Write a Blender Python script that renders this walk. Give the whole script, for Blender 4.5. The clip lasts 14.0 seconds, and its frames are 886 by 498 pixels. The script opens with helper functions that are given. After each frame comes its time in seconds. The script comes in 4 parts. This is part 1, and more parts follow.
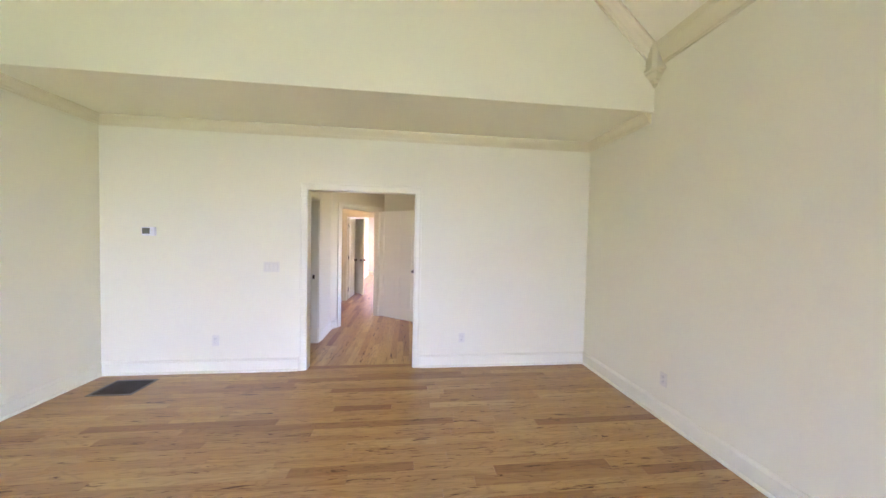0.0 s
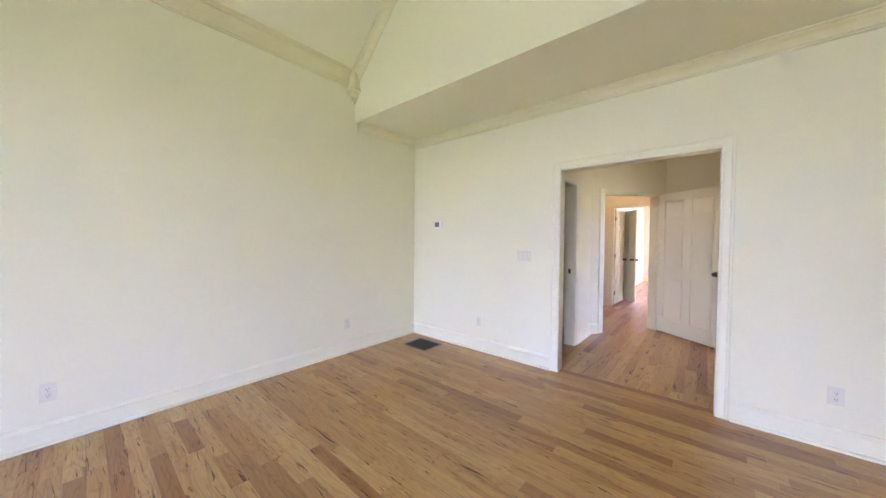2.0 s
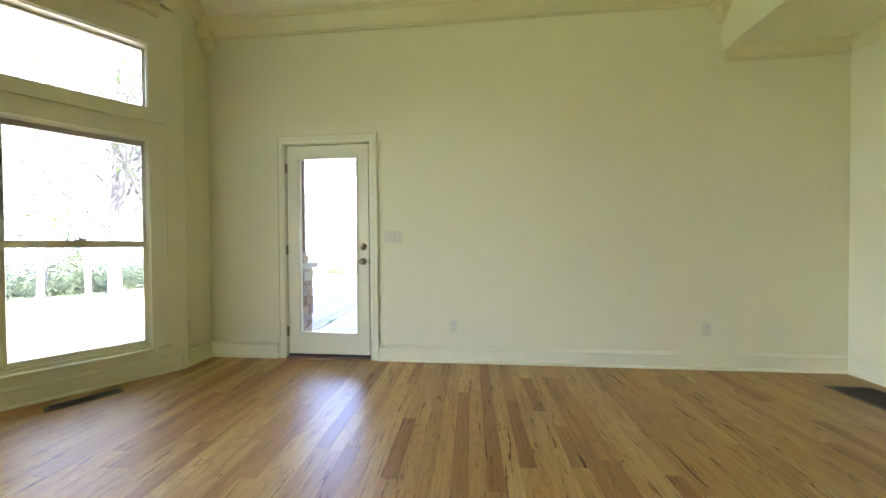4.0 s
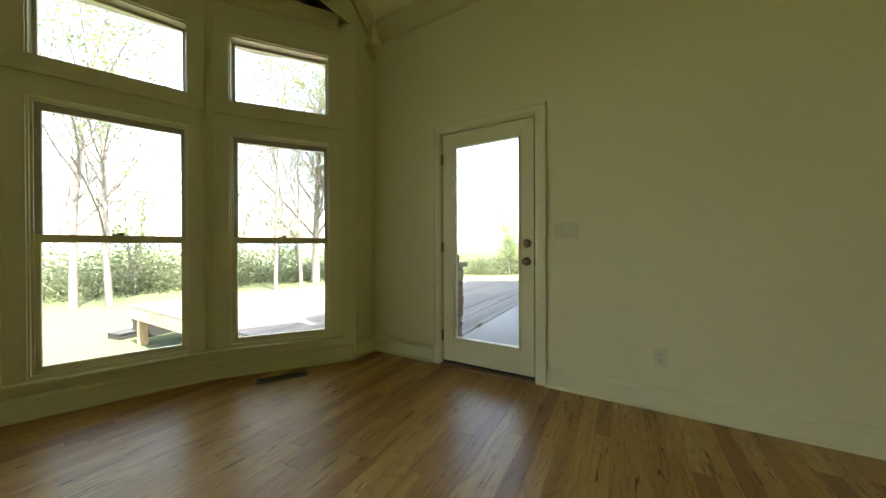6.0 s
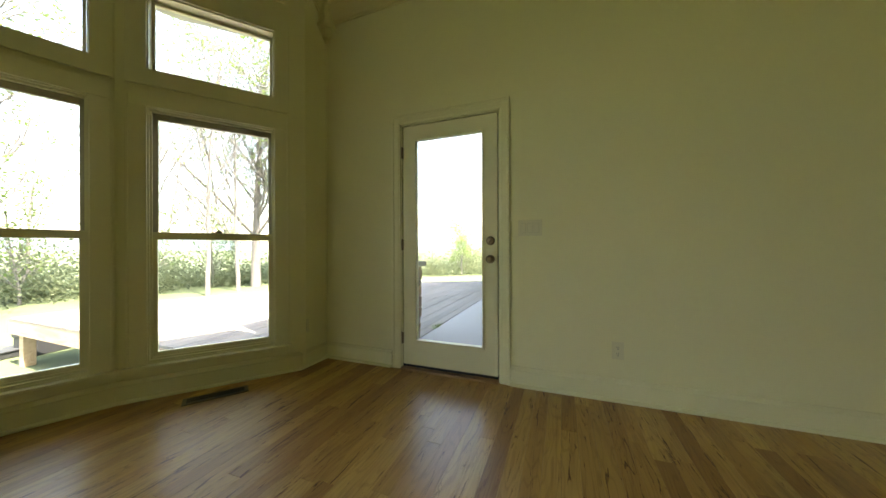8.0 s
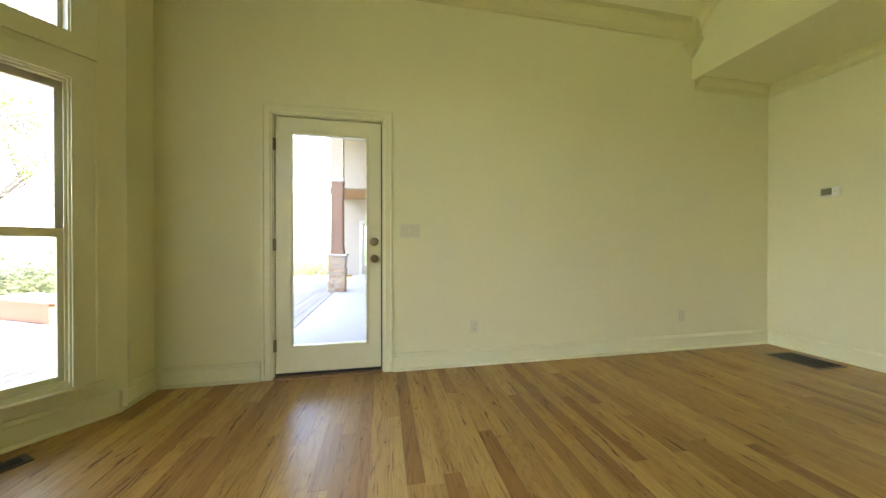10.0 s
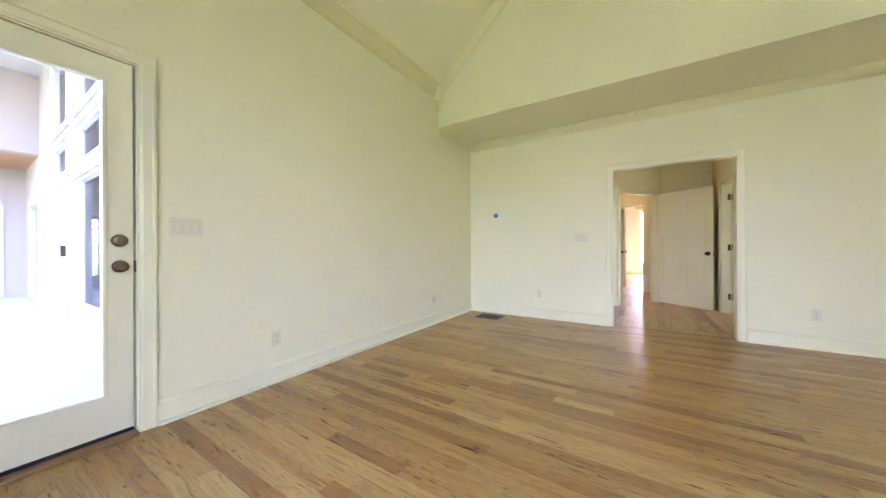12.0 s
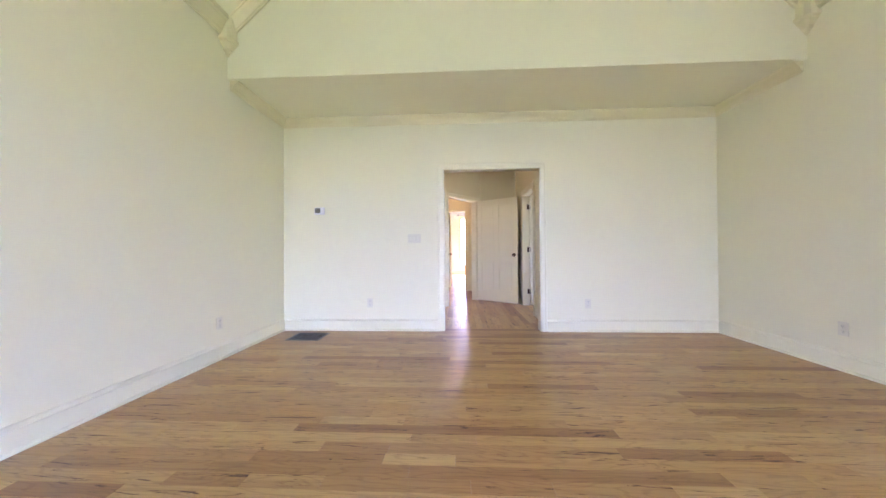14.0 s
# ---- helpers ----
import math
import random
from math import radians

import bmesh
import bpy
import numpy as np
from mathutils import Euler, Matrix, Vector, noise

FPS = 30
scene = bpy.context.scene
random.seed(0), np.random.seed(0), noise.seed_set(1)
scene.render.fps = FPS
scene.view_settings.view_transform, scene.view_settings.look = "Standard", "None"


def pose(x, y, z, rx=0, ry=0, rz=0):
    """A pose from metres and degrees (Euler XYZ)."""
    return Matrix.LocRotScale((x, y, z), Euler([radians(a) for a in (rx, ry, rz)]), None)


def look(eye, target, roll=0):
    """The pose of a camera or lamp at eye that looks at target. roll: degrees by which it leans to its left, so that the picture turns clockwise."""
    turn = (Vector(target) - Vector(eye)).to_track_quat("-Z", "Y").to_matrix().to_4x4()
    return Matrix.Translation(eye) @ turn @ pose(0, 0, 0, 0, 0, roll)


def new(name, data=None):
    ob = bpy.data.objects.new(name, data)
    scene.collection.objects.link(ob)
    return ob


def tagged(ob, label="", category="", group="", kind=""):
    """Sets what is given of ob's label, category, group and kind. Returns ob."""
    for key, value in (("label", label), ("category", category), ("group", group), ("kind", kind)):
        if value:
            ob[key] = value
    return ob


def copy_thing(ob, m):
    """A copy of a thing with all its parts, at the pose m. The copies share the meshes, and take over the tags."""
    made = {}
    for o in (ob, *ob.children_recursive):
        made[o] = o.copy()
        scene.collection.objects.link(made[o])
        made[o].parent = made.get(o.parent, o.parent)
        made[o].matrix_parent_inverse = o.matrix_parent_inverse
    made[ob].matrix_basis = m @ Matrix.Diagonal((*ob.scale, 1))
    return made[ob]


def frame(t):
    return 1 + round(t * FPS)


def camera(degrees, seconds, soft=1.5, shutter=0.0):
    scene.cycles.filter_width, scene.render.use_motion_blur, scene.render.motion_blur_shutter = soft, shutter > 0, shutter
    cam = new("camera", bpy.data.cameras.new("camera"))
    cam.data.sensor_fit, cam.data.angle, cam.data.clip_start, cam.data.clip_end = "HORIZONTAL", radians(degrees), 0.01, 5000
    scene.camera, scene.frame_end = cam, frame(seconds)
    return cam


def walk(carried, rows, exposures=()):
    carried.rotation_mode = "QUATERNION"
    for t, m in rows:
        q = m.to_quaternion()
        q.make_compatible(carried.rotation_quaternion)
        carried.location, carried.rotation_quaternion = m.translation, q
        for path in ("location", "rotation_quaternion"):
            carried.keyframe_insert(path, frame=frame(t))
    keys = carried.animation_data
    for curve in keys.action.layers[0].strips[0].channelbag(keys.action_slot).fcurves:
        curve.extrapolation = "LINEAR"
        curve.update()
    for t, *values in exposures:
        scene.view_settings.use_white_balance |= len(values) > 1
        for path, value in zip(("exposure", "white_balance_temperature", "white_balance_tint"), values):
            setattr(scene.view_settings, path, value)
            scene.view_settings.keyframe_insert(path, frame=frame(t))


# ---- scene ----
cam = camera(110.2, 14.0)
PATH = [
    (0, (3.213, -3.626, 1.51), (3.438, -1.639, 1.452), 1.2),
    (0.5, (3.267, -3.417, 1.493), (3.153, -1.421, 1.434), 1.0),
    (1, (3.307, -3.231, 1.452), (2.804, -1.296, 1.402), 0.7),
    (1.5, (3.27, -3.15, 1.438), (2.36, -1.37, 1.365), 0.3),
    (2, (3.206, -3.139, 1.329), (1.913, -1.614, 1.275), 0.4),
    (2.5, (3.173, -3.125, 1.248), (1.544, -1.965, 1.198), -0.0),
    (3, (3.095, -3.086, 1.176), (1.237, -2.347, 1.129), -0.2),
    (3.5, (2.973, -3.085, 1.131), (0.995, -2.796, 1.082), -0.3),
    (4, (2.85, -3.119, 1.089), (0.858, -3.299, 1.061), -0.4),
    (4.2, (2.826, -3.149, 1.072), (0.854, -3.485, 1.054), -0.4),
    (6.3, (2.353, -3.555, 1.04), (0.626, -4.563, 1.03), -0.2),
    (6.5, (2.328, -3.583, 1.034), (0.595, -4.583, 1.027), -0.2),
    (7, (2.293, -3.606, 1.014), (0.534, -4.558, 1.018), -0.2),
    (7.2, (2.285, -3.602, 1.014), (0.513, -4.529, 1.016), -0.2),
    (9.5, (2.557, -3.889, 1.018), (0.558, -3.829, 1.015), -0.1),
    (10, (2.606, -4.064, 1.029), (0.642, -3.685, 1.018), -0.0),
    (10.5, (2.606, -4.281, 1.024), (0.741, -3.557, 1.017), 0.0),
    (11, (2.555, -4.489, 1.018), (0.875, -3.405, 1.016), -0.1),
    (11.5, (2.477, -4.604, 1.022), (1.067, -3.186, 1.019), -0.2),
    (12, (2.384, -4.611, 1.024), (1.31, -2.925, 1.023), -0.2),
    (12.5, (2.32, -4.501, 1.021), (1.586, -2.64, 1.024), -0.1),
    (13, (2.254, -4.327, 1.017), (1.824, -2.374, 1.025), -0.3),
    (13.5, (2.261, -4.139, 1.025), (2.03, -2.152, 1.033), -0.4),
    (14, (2.262, -3.925, 1.004), (2.166, -1.928, 1.021), -0.4),
]
EXPOSURES = [
    (0.0, 5.80, 5350, 63), (2.5, 5.64, 5400, 58), (3.0, 5.52, 5700, 48), (4.2, 4.99, 6200, 32), (6.3, 3.60, 7800, 15),
    (7.2, 3.60, 7800, 15), (9.3, 4.47, 8000, 17), (10.0, 4.90, 7300, 25), (11.0, 5.45, 6400, 37), (12.0, 5.55, 5750, 46), (14.0, 5.77, 5300, 60),
]
walk(cam, [(t, look(e, a, r)) for t, e, a, r in PATH], EXPOSURES)

# ---- world and sun ----
SUN_EL, SUN_AZ = radians(64.0), radians(17.0)  # azimuth from +y, towards +x
world = bpy.data.worlds.new("sky")
scene.world = world
world.use_nodes = True
wn = world.node_tree.nodes
sky = wn.new("ShaderNodeTexSky")
sky.sky_type, sky.sun_disc = "NISHITA", False
sky.sun_elevation, sky.sun_rotation = SUN_EL, SUN_AZ
sky.dust_density, sky.air_density = 2.5, 1.2
wn["Background"].inputs["Strength"].default_value = 0.12
world.node_tree.links.new(sky.outputs[0], wn["Background"].inputs["Color"])
sun_data = bpy.data.lights.new("sun", "SUN")
sun_data.energy, sun_data.angle, sun_data.color = 3.6, radians(0.5), (1.0, 0.97, 0.92)
sun = new("sun", sun_data)
sdir = Vector((math.sin(SUN_AZ) * math.cos(SUN_EL), math.cos(SUN_AZ) * math.cos(SUN_EL), math.sin(SUN_EL)))
sun.matrix_world = look(sdir * 30, (0, 0, 0))


# ---- materials ----
def node_mat(name):
    m = bpy.data.materials.new(name)
    m.use_nodes = True
    nt = m.node_tree
    return m, nt, nt.nodes["Principled BSDF"]


def link(nt, a, b):
    nt.links.new(a, b)


def ramp(nt, stops):
    r = nt.nodes.new("ShaderNodeValToRGB")
    while len(r.color_ramp.elements) < len(stops):
        r.color_ramp.elements.new(0.5)
    for e, (p, c) in zip(r.color_ramp.elements, stops):
        e.position, e.color = p, (*c, 1.0)
    return r


def noise_tex(nt, scale, detail=4.0, vec=None, rough=0.55):
    n = nt.nodes.new("ShaderNodeTexNoise")
    n.inputs["Scale"].default_value = scale
    n.inputs["Detail"].default_value = detail
    n.inputs["Roughness"].default_value = rough
    if vec is not None:
        link(nt, vec, n.inputs["Vector"])
    return n


def position(nt):
    return nt.nodes.new("ShaderNodeNewGeometry").outputs["Position"]


def mix_rgb(nt, a, b, fac, mode="MIX"):
    m = nt.nodes.new("ShaderNodeMix")
    m.data_type, m.blend_type = "RGBA", mode
    for sock, v in ((m.inputs[0], fac), (m.inputs[6], a), (m.inputs[7], b)):
        if isinstance(v, (int, float)):
            sock.default_value = v
        elif isinstance(v, tuple):
            sock.default_value = (*v, 1.0)
        else:
            link(nt, v, sock)
    return m.outputs[2]


def bump(nt, bsdf, height, strength, distance):
    b = nt.nodes.new("ShaderNodeBump")
    b.inputs["Strength"].default_value, b.inputs["Distance"].default_value = strength, distance
    link(nt, height, b.inputs["Height"])
    link(nt, b.outputs[0], bsdf.inputs["Normal"])


def plain(name, colour, rough, vary=0.05, fine=60.0, coarse=1.5, relief=0.1, depth=0.001, metal=0.0, spec=0.5):
    """A surface with a coarse and a fine change of tone and a fine relief."""
    m, nt, b = node_mat(name)
    pos = position(nt)
    c, f = noise_tex(nt, coarse, 3, pos), noise_tex(nt, fine, 4, pos)
    dark = tuple(v * (1 - 2 * vary) for v in colour)
    lite = tuple(min(1.0, v * (1 + vary)) for v in colour)
    tone = mix_rgb(nt, dark, lite, c.outputs["Fac"])
    tone = mix_rgb(nt, tone, tuple(v * (1 - vary) for v in colour), f.outputs["Fac"])
    link(nt, tone, b.inputs["Base Color"])
    r = nt.nodes.new("ShaderNodeMapRange")
    r.inputs["To Min"].default_value, r.inputs["To Max"].default_value = max(0.02, rough - 0.08), min(1, rough + 0.08)
    link(nt, c.outputs["Fac"], r.inputs["Value"])
    link(nt, r.outputs[0], b.inputs["Roughness"])
    b.inputs["Metallic"].default_value = metal
    b.inputs["Specular IOR Level"].default_value = spec
    if relief:
        bump(nt, b, f.outputs["Fac"], relief, depth)
    return m


def wood_boards(name, tones, along, rough, per_island=False, streak=0.5, coat=0.0):
    """Planks: each its own tone, grain along its length, dark mineral streaks and knots."""
    m, nt, b = node_mat(name)
    if per_island:
        rnd = nt.nodes.new("ShaderNodeNewGeometry").outputs["Random Per Island"]
    else:
        rnd = nt.nodes.new("ShaderNodeObjectInfo").outputs["Random"]
    off = nt.nodes.new("ShaderNodeVectorMath")
    off.operation = "SCALE"
    off.inputs[0].default_value = (37.0, 53.0, 71.0)
    link(nt, rnd, off.inputs["Scale"])
    add = nt.nodes.new("ShaderNodeVectorMath")
    add.operation = "ADD"
    link(nt, position(nt), add.inputs[0])
    link(nt, off.outputs[0], add.inputs[1])

    def stretched(a, c):
        v = nt.nodes.new("ShaderNodeVectorMath")
        v.operation = "MULTIPLY"
        v.inputs[1].default_value = (a, c, c) if along == "x" else (c, a, c)
        link(nt, add.outputs[0], v.inputs[0])
        return v.outputs[0]

    board = ramp(nt, [(i / (len(tones) - 1), t) for i, t in enumerate(tones)])
    link(nt, rnd, board.inputs["Fac"])
    grain = noise_tex(nt, 1.0, 6, stretched(3.0, 95.0), 0.7)
    g = ramp(nt, [(0.30, (0.72, 0.66, 0.60)), (0.46, (0.97, 0.96, 0.95)), (0.75, (1.06, 1.06, 1.04))])
    link(nt, grain.outputs["Fac"], g.inputs["Fac"])
    col = mix_rgb(nt, board.outputs[0], g.outputs[0], 1.0, "MULTIPLY")
    figure = noise_tex(nt, 1.0, 3, stretched(1.1, 9.0), 0.5)
    figure.inputs["Distortion"].default_value = 1.6
    fr = ramp(nt, [(0.3, (0.86, 0.80, 0.74)), (0.5, (1.0, 1.0, 1.0)), (0.7, (1.06, 1.05, 1.02))])
    link(nt, figure.outputs["Fac"], fr.inputs["Fac"])
    col = mix_rgb(nt, col, fr.outputs[0], 1.0, "MULTIPLY")
    # growth rings that close into arches
    rings = noise_tex(nt, 1.0, 2, stretched(1.3, 9.0), 0.4)
    many, wave = nt.nodes.new("ShaderNodeMath"), nt.nodes.new("ShaderNodeMath")
    many.operation, wave.operation = "MULTIPLY", "SINE"
    many.inputs[1].default_value = 90.0
    link(nt, rings.outputs["Fac"], many.inputs[0])
    link(nt, many.outputs[0], wave.inputs[0])
    wr = ramp(nt, [(0.0, (1.04, 1.03, 1.02)), (0.55, (1.0, 0.99, 0.98)), (0.92, (0.66, 0.57, 0.48))])
    link(nt, wave.outputs[0], wr.inputs["Fac"])
    col = mix_rgb(nt, col, wr.outputs[0], 0.36, "MULTIPLY")
    knot = noise_tex(nt, 1.0, 6, stretched(3.4, 34.0), 0.72)
    knot.inputs["Distortion"].default_value = 1.1
    kr = ramp(nt, [(0.0, (0.15, 0.09, 0.055)), (0.352, (0.23, 0.15, 0.10)), (0.383, (0.55, 0.44, 0.34)), (0.416, (1.0, 1.0, 1.0))])
    link(nt, knot.outputs["Fac"], kr.inputs["Fac"])
    col = mix_rgb(nt, col, kr.outputs[0], streak, "MULTIPLY")
    link(nt, col, b.inputs["Base Color"])
    rr = nt.nodes.new("ShaderNodeMapRange")
    rr.inputs["To Min"].default_value, rr.inputs["To Max"].default_value = rough - 0.06, rough + 0.10
    link(nt, figure.outputs["Fac"], rr.inputs["Value"])
    link(nt, rr.outputs[0], b.inputs["Roughness"])
    b.inputs["Specular IOR Level"].default_value = 0.35
    if coat:
        b.inputs["Coat Weight"].default_value = coat
        b.inputs["Coat Roughness"].default_value = 0.26
    bump(nt, b, grain.outputs["Fac"], 0.12, 0.0006)
    return m


def glass_mat(name, tint=(0.98, 1.0, 0.985)):
    m, nt, b = node_mat(name)
    nt.nodes.remove(b)
    out = nt.nodes["Material Output"]
    tr, gl = nt.nodes.new("ShaderNodeBsdfTransparent"), nt.nodes.new("ShaderNodeBsdfGlossy")
    tr.inputs[0].default_value = (*tint, 1)
    gl.inputs["Roughness"].default_value = 0.01
    fr, mx = nt.nodes.new("ShaderNodeFresnel"), nt.nodes.new("ShaderNodeMixShader")
    fr.inputs["IOR"].default_value = 1.35
    link(nt, fr.outputs[0], mx.inputs[0])
    link(nt, tr.outputs[0], mx.inputs[1])
    link(nt, gl.outputs[0], mx.inputs[2])
    link(nt, mx.outputs[0], out.inputs["Surface"])
    return m


PAINT = plain("wall_paint", (0.84, 0.81, 0.525), 0.55, 0.015, 160.0, 0.8, 0.03, 0.0004, spec=0.35)
CEIL = plain("ceiling_paint", (0.88, 0.85, 0.565), 0.75, 0.015, 120.0, 0.7, 0.03, 0.0004, spec=0.25)
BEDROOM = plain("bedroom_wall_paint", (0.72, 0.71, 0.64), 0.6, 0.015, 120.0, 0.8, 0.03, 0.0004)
# greyed wall colour: the dimness behind the porch panes is put into it
INSIDE_DIM = plain("dimmed_inner_wall", (0.60, 0.58, 0.55), 0.6, 0.02, 120.0, 0.8, 0.03, 0.0004)
# darker trim colour: carries the shade of the recessed, backlit upper sashes
SHADED_SASH = plain("shaded_sash_paint", (0.50, 0.47, 0.34), 0.4, 0.03, 90.0, 2.0, 0.05, 0.0004)
CROWN_PAINT = plain("crown_paint", (0.79, 0.73, 0.41), 0.35, 0.02, 90.0, 2.0, 0.05, 0.0004)
TRIM = plain("trim_paint", (0.845, 0.815, 0.54), 0.32, 0.02, 90.0, 2.0, 0.05, 0.0004)
DOOR_PAINT = plain("door_paint", (0.86, 0.83, 0.57), 0.38, 0.02, 90.0, 2.0, 0.06, 0.0004)
PLATE = plain("almond_plastic", (0.755, 0.725, 0.50), 0.35, 0.01, 30.0, 3.0, 0)
WHITE = plain("white_plastic", (0.76, 0.73, 0.51), 0.35, 0.01, 30.0, 3.0, 0)
SLOT = plain("dark_slot", (0.03, 0.03, 0.03), 0.5, 0.02, 30.0, 3.0, 0)
GAP = plain("shadow_gap", (0.64, 0.61, 0.42), 0.5, 0.01, 30.0, 3.0, 0)
SCREEN = plain("grey_screen", (0.15, 0.145, 0.075), 0.5, 0.03, 30.0, 3.0, 0)
BRONZE = plain("aged_bronze", (0.11, 0.085, 0.06), 0.33, 0.15, 80.0, 6.0, 0.1, 0.0004, metal=0.9)
BRASS = plain("antique_brass", (0.30, 0.24, 0.15), 0.30, 0.12, 80.0, 6.0, 0.1, 0.0004, metal=1.0)
GREY_DOOR = plain("grey_door_paint", (0.27, 0.265, 0.26), 0.4, 0.03, 60.0, 2.0, 0.05)
RUBBER = plain("black_rubber", (0.02, 0.02, 0.02), 0.6, 0.05, 60.0, 5.0, 0.1)
GRILLE = plain("brown_grille", (0.06, 0.045, 0.03), 0.45, 0.1, 60.0, 5.0, 0.1, 0.0005, metal=0.3)
GRILLE_RIM = plain("bronze_grille_rim", (0.17, 0.135, 0.085), 0.45, 0.1, 60.0, 5.0, 0.1, 0.0005, metal=0.3)
GLASS = glass_mat("window_glass")
OAK = [(0.33, 0.150, 0.038), (0.41, 0.216, 0.057), (0.52, 0.298, 0.08), (0.45, 0.247, 0.065), (0.60, 0.375, 0.118), (0.47, 0.264, 0.071), (0.55, 0.33, 0.094), (0.385, 0.19, 0.049)]
OAK_X = wood_boards("oak_floor_x", OAK, "x", 0.38, streak=1.0, coat=0.3)
OAK_X_ISL = wood_boards("oak_floor_x_joined", OAK, "x", 0.38, True, streak=1.0, coat=0.3)
OAK_Y = wood_boards("oak_floor_y", OAK, "y", 0.38, streak=1.0, coat=0.3)
OAK_Y_ISL = wood_boards("oak_floor_y_joined", OAK, "y", 0.38, True, streak=1.0, coat=0.3)
OAK_TRIM = wood_boards("oak_threshold", [(0.30, 0.175, 0.08), (0.36, 0.21, 0.10)], "y", 0.35)
DECK = wood_boards("weathered_deck", [(0.17, 0.163, 0.155), (0.23, 0.22, 0.205), (0.195, 0.182, 0.17)], "x", 0.75, streak=0.3)
DECK_SIDE = wood_boards("deck_lumber", [(0.40, 0.30, 0.22), (0.46, 0.36, 0.27)], "y", 0.75, streak=0.3)
CONCRETE = plain("porch_concrete", (0.37, 0.365, 0.36), 0.8, 0.06, 90.0, 1.2, 0.3, 0.002)
STUCCO = plain("cream_stucco", (0.37, 0.325, 0.29), 0.85, 0.04, 140.0, 0.8, 0.4, 0.002)
EXT_TRIM = plain("exterior_trim", (0.46, 0.45, 0.435), 0.5, 0.03, 60.0, 1.5, 0.1)
BROWN = plain("brown_column_paint", (0.22, 0.12, 0.085), 0.5, 0.06, 60.0, 3.0, 0.15, 0.001)
CEDAR = wood_boards("cedar_soffit", [(0.36, 0.19, 0.10), (0.44, 0.25, 0.14)], "y", 0.5, streak=0.3)
LIMESTONE = plain("cap_stone", (0.42, 0.39, 0.35), 0.85, 0.08, 60.0, 4.0, 0.5, 0.004)
BLACK_BOX = plain("black_plastic", (0.03, 0.032, 0.035), 0.5, 0.1, 40.0, 4.0, 0.1)


def stone_mat():
    m, nt, b = node_mat("ledge_stone")
    rnd = nt.nodes.new("ShaderNodeObjectInfo").outputs["Random"]
    r = ramp(nt, [(0.0, (0.30, 0.20, 0.14)), (0.35, (0.42, 0.30, 0.21)), (0.65, (0.36, 0.31, 0.27)), (1.0, (0.48, 0.36, 0.24))])
    link(nt, rnd, r.inputs["Fac"])
    n = noise_tex(nt, 22.0, 6, position(nt))
    t = ramp(nt, [(0.3, (0.7, 0.68, 0.65)), (0.7, (1.1, 1.1, 1.1))])
    link(nt, n.outputs["Fac"], t.inputs["Fac"])
    link(nt, mix_rgb(nt, r.outputs[0], t.outputs[0], 1.0, "MULTIPLY"), b.inputs["Base Color"])
    b.inputs["Roughness"].default_value = 0.85
    bump(nt, b, n.outputs["Fac"], 0.7, 0.01)
    return m


STONE = stone_mat()


# ---- mesh helpers ----
def box_into(bm, x0, x1, y0, y1, z0, z1):
    v = [bm.verts.new((x, y, z)) for x in (x0, x1) for y in (y0, y1) for z in (z0, z1)]
    for q in ((0, 1, 3, 2), (4, 6, 7, 5), (0, 4, 5, 1), (2, 3, 7, 6), (0, 2, 6, 4), (1, 5, 7, 3)):
        bm.faces.new([v[i] for i in q])
    return v


def box(x0, x1, y0, y1, z0, z1, bev=0.0):
    bm = bmesh.new()
    box_into(bm, x0, x1, y0, y1, z0, z1)
    bm.normal_update()
    if bev:
        bmesh.ops.bevel(bm, geom=list(bm.edges), offset=bev, segments=2, affect="EDGES", profile=0.6)
    return bm


def ring(x0, x1, z0, z1, y0, y1, w, wb=None, wt=None, bev=0.0):
    """A rectangular frame in the x-z plane with members of width w (bottom wb, top wt)."""
    wb, wt = w if wb is None else wb, w if wt is None else wt
    bm = bmesh.new()
    outer = [(x0, z0), (x1, z0), (x1, z1), (x0, z1)]
    inner = [(x0 + w, z0 + wb), (x1 - w, z0 + wb), (x1 - w, z1 - wt), (x0 + w, z1 - wt)]
    rows = [[bm.verts.new((x, y, z)) for x, z in pts] for pts in (outer, inner) for y in (y0, y1)]
    of, ob, nf, nb = rows
    for i in range(4):
        j = (i + 1) % 4
        bm.faces.new((of[i], of[j], nf[j], nf[i]))
        bm.faces.new((ob[j], ob[i], nb[i], nb[j]))
        bm.faces.new((of[j], of[i], ob[i], ob[j]))
        bm.faces.new((nf[i], nf[j], nb[j], nb[i]))
    bmesh.ops.recalc_face_normals(bm, faces=bm.faces)
    if bev:
        bmesh.ops.bevel(bm, geom=list(bm.edges), offset=bev, segments=2, affect="EDGES", profile=0.6)
    return bm


def sweep(p0, p1, u, v, profile, cut0=0.0, cut1=0.0):
    """A profile (u, v pairs) carried from p0 to p1; cut0, cut1: how far each end is mitred per unit of u."""
    bm = bmesh.new()
    p0, p1, u, v = Vector(p0), Vector(p1), Vector(u), Vector(v)
    d = (p1 - p0).normalized()
    a = [bm.verts.new(p0 + u * pu + v * pv + d * pu * cut0) for pu, pv in profile]
    b = [bm.verts.new(p1 + u * pu + v * pv - d * pu * cut1) for pu, pv in profile]
    n = len(profile)
    for i in range(n):
        j = (i + 1) % n
        bm.faces.new((a[i], a[j], b[j], b[i]))
    bm.faces.new(a[::-1])
    bm.faces.new(b)
    bmesh.ops.recalc_face_normals(bm, faces=bm.faces)
    return bm


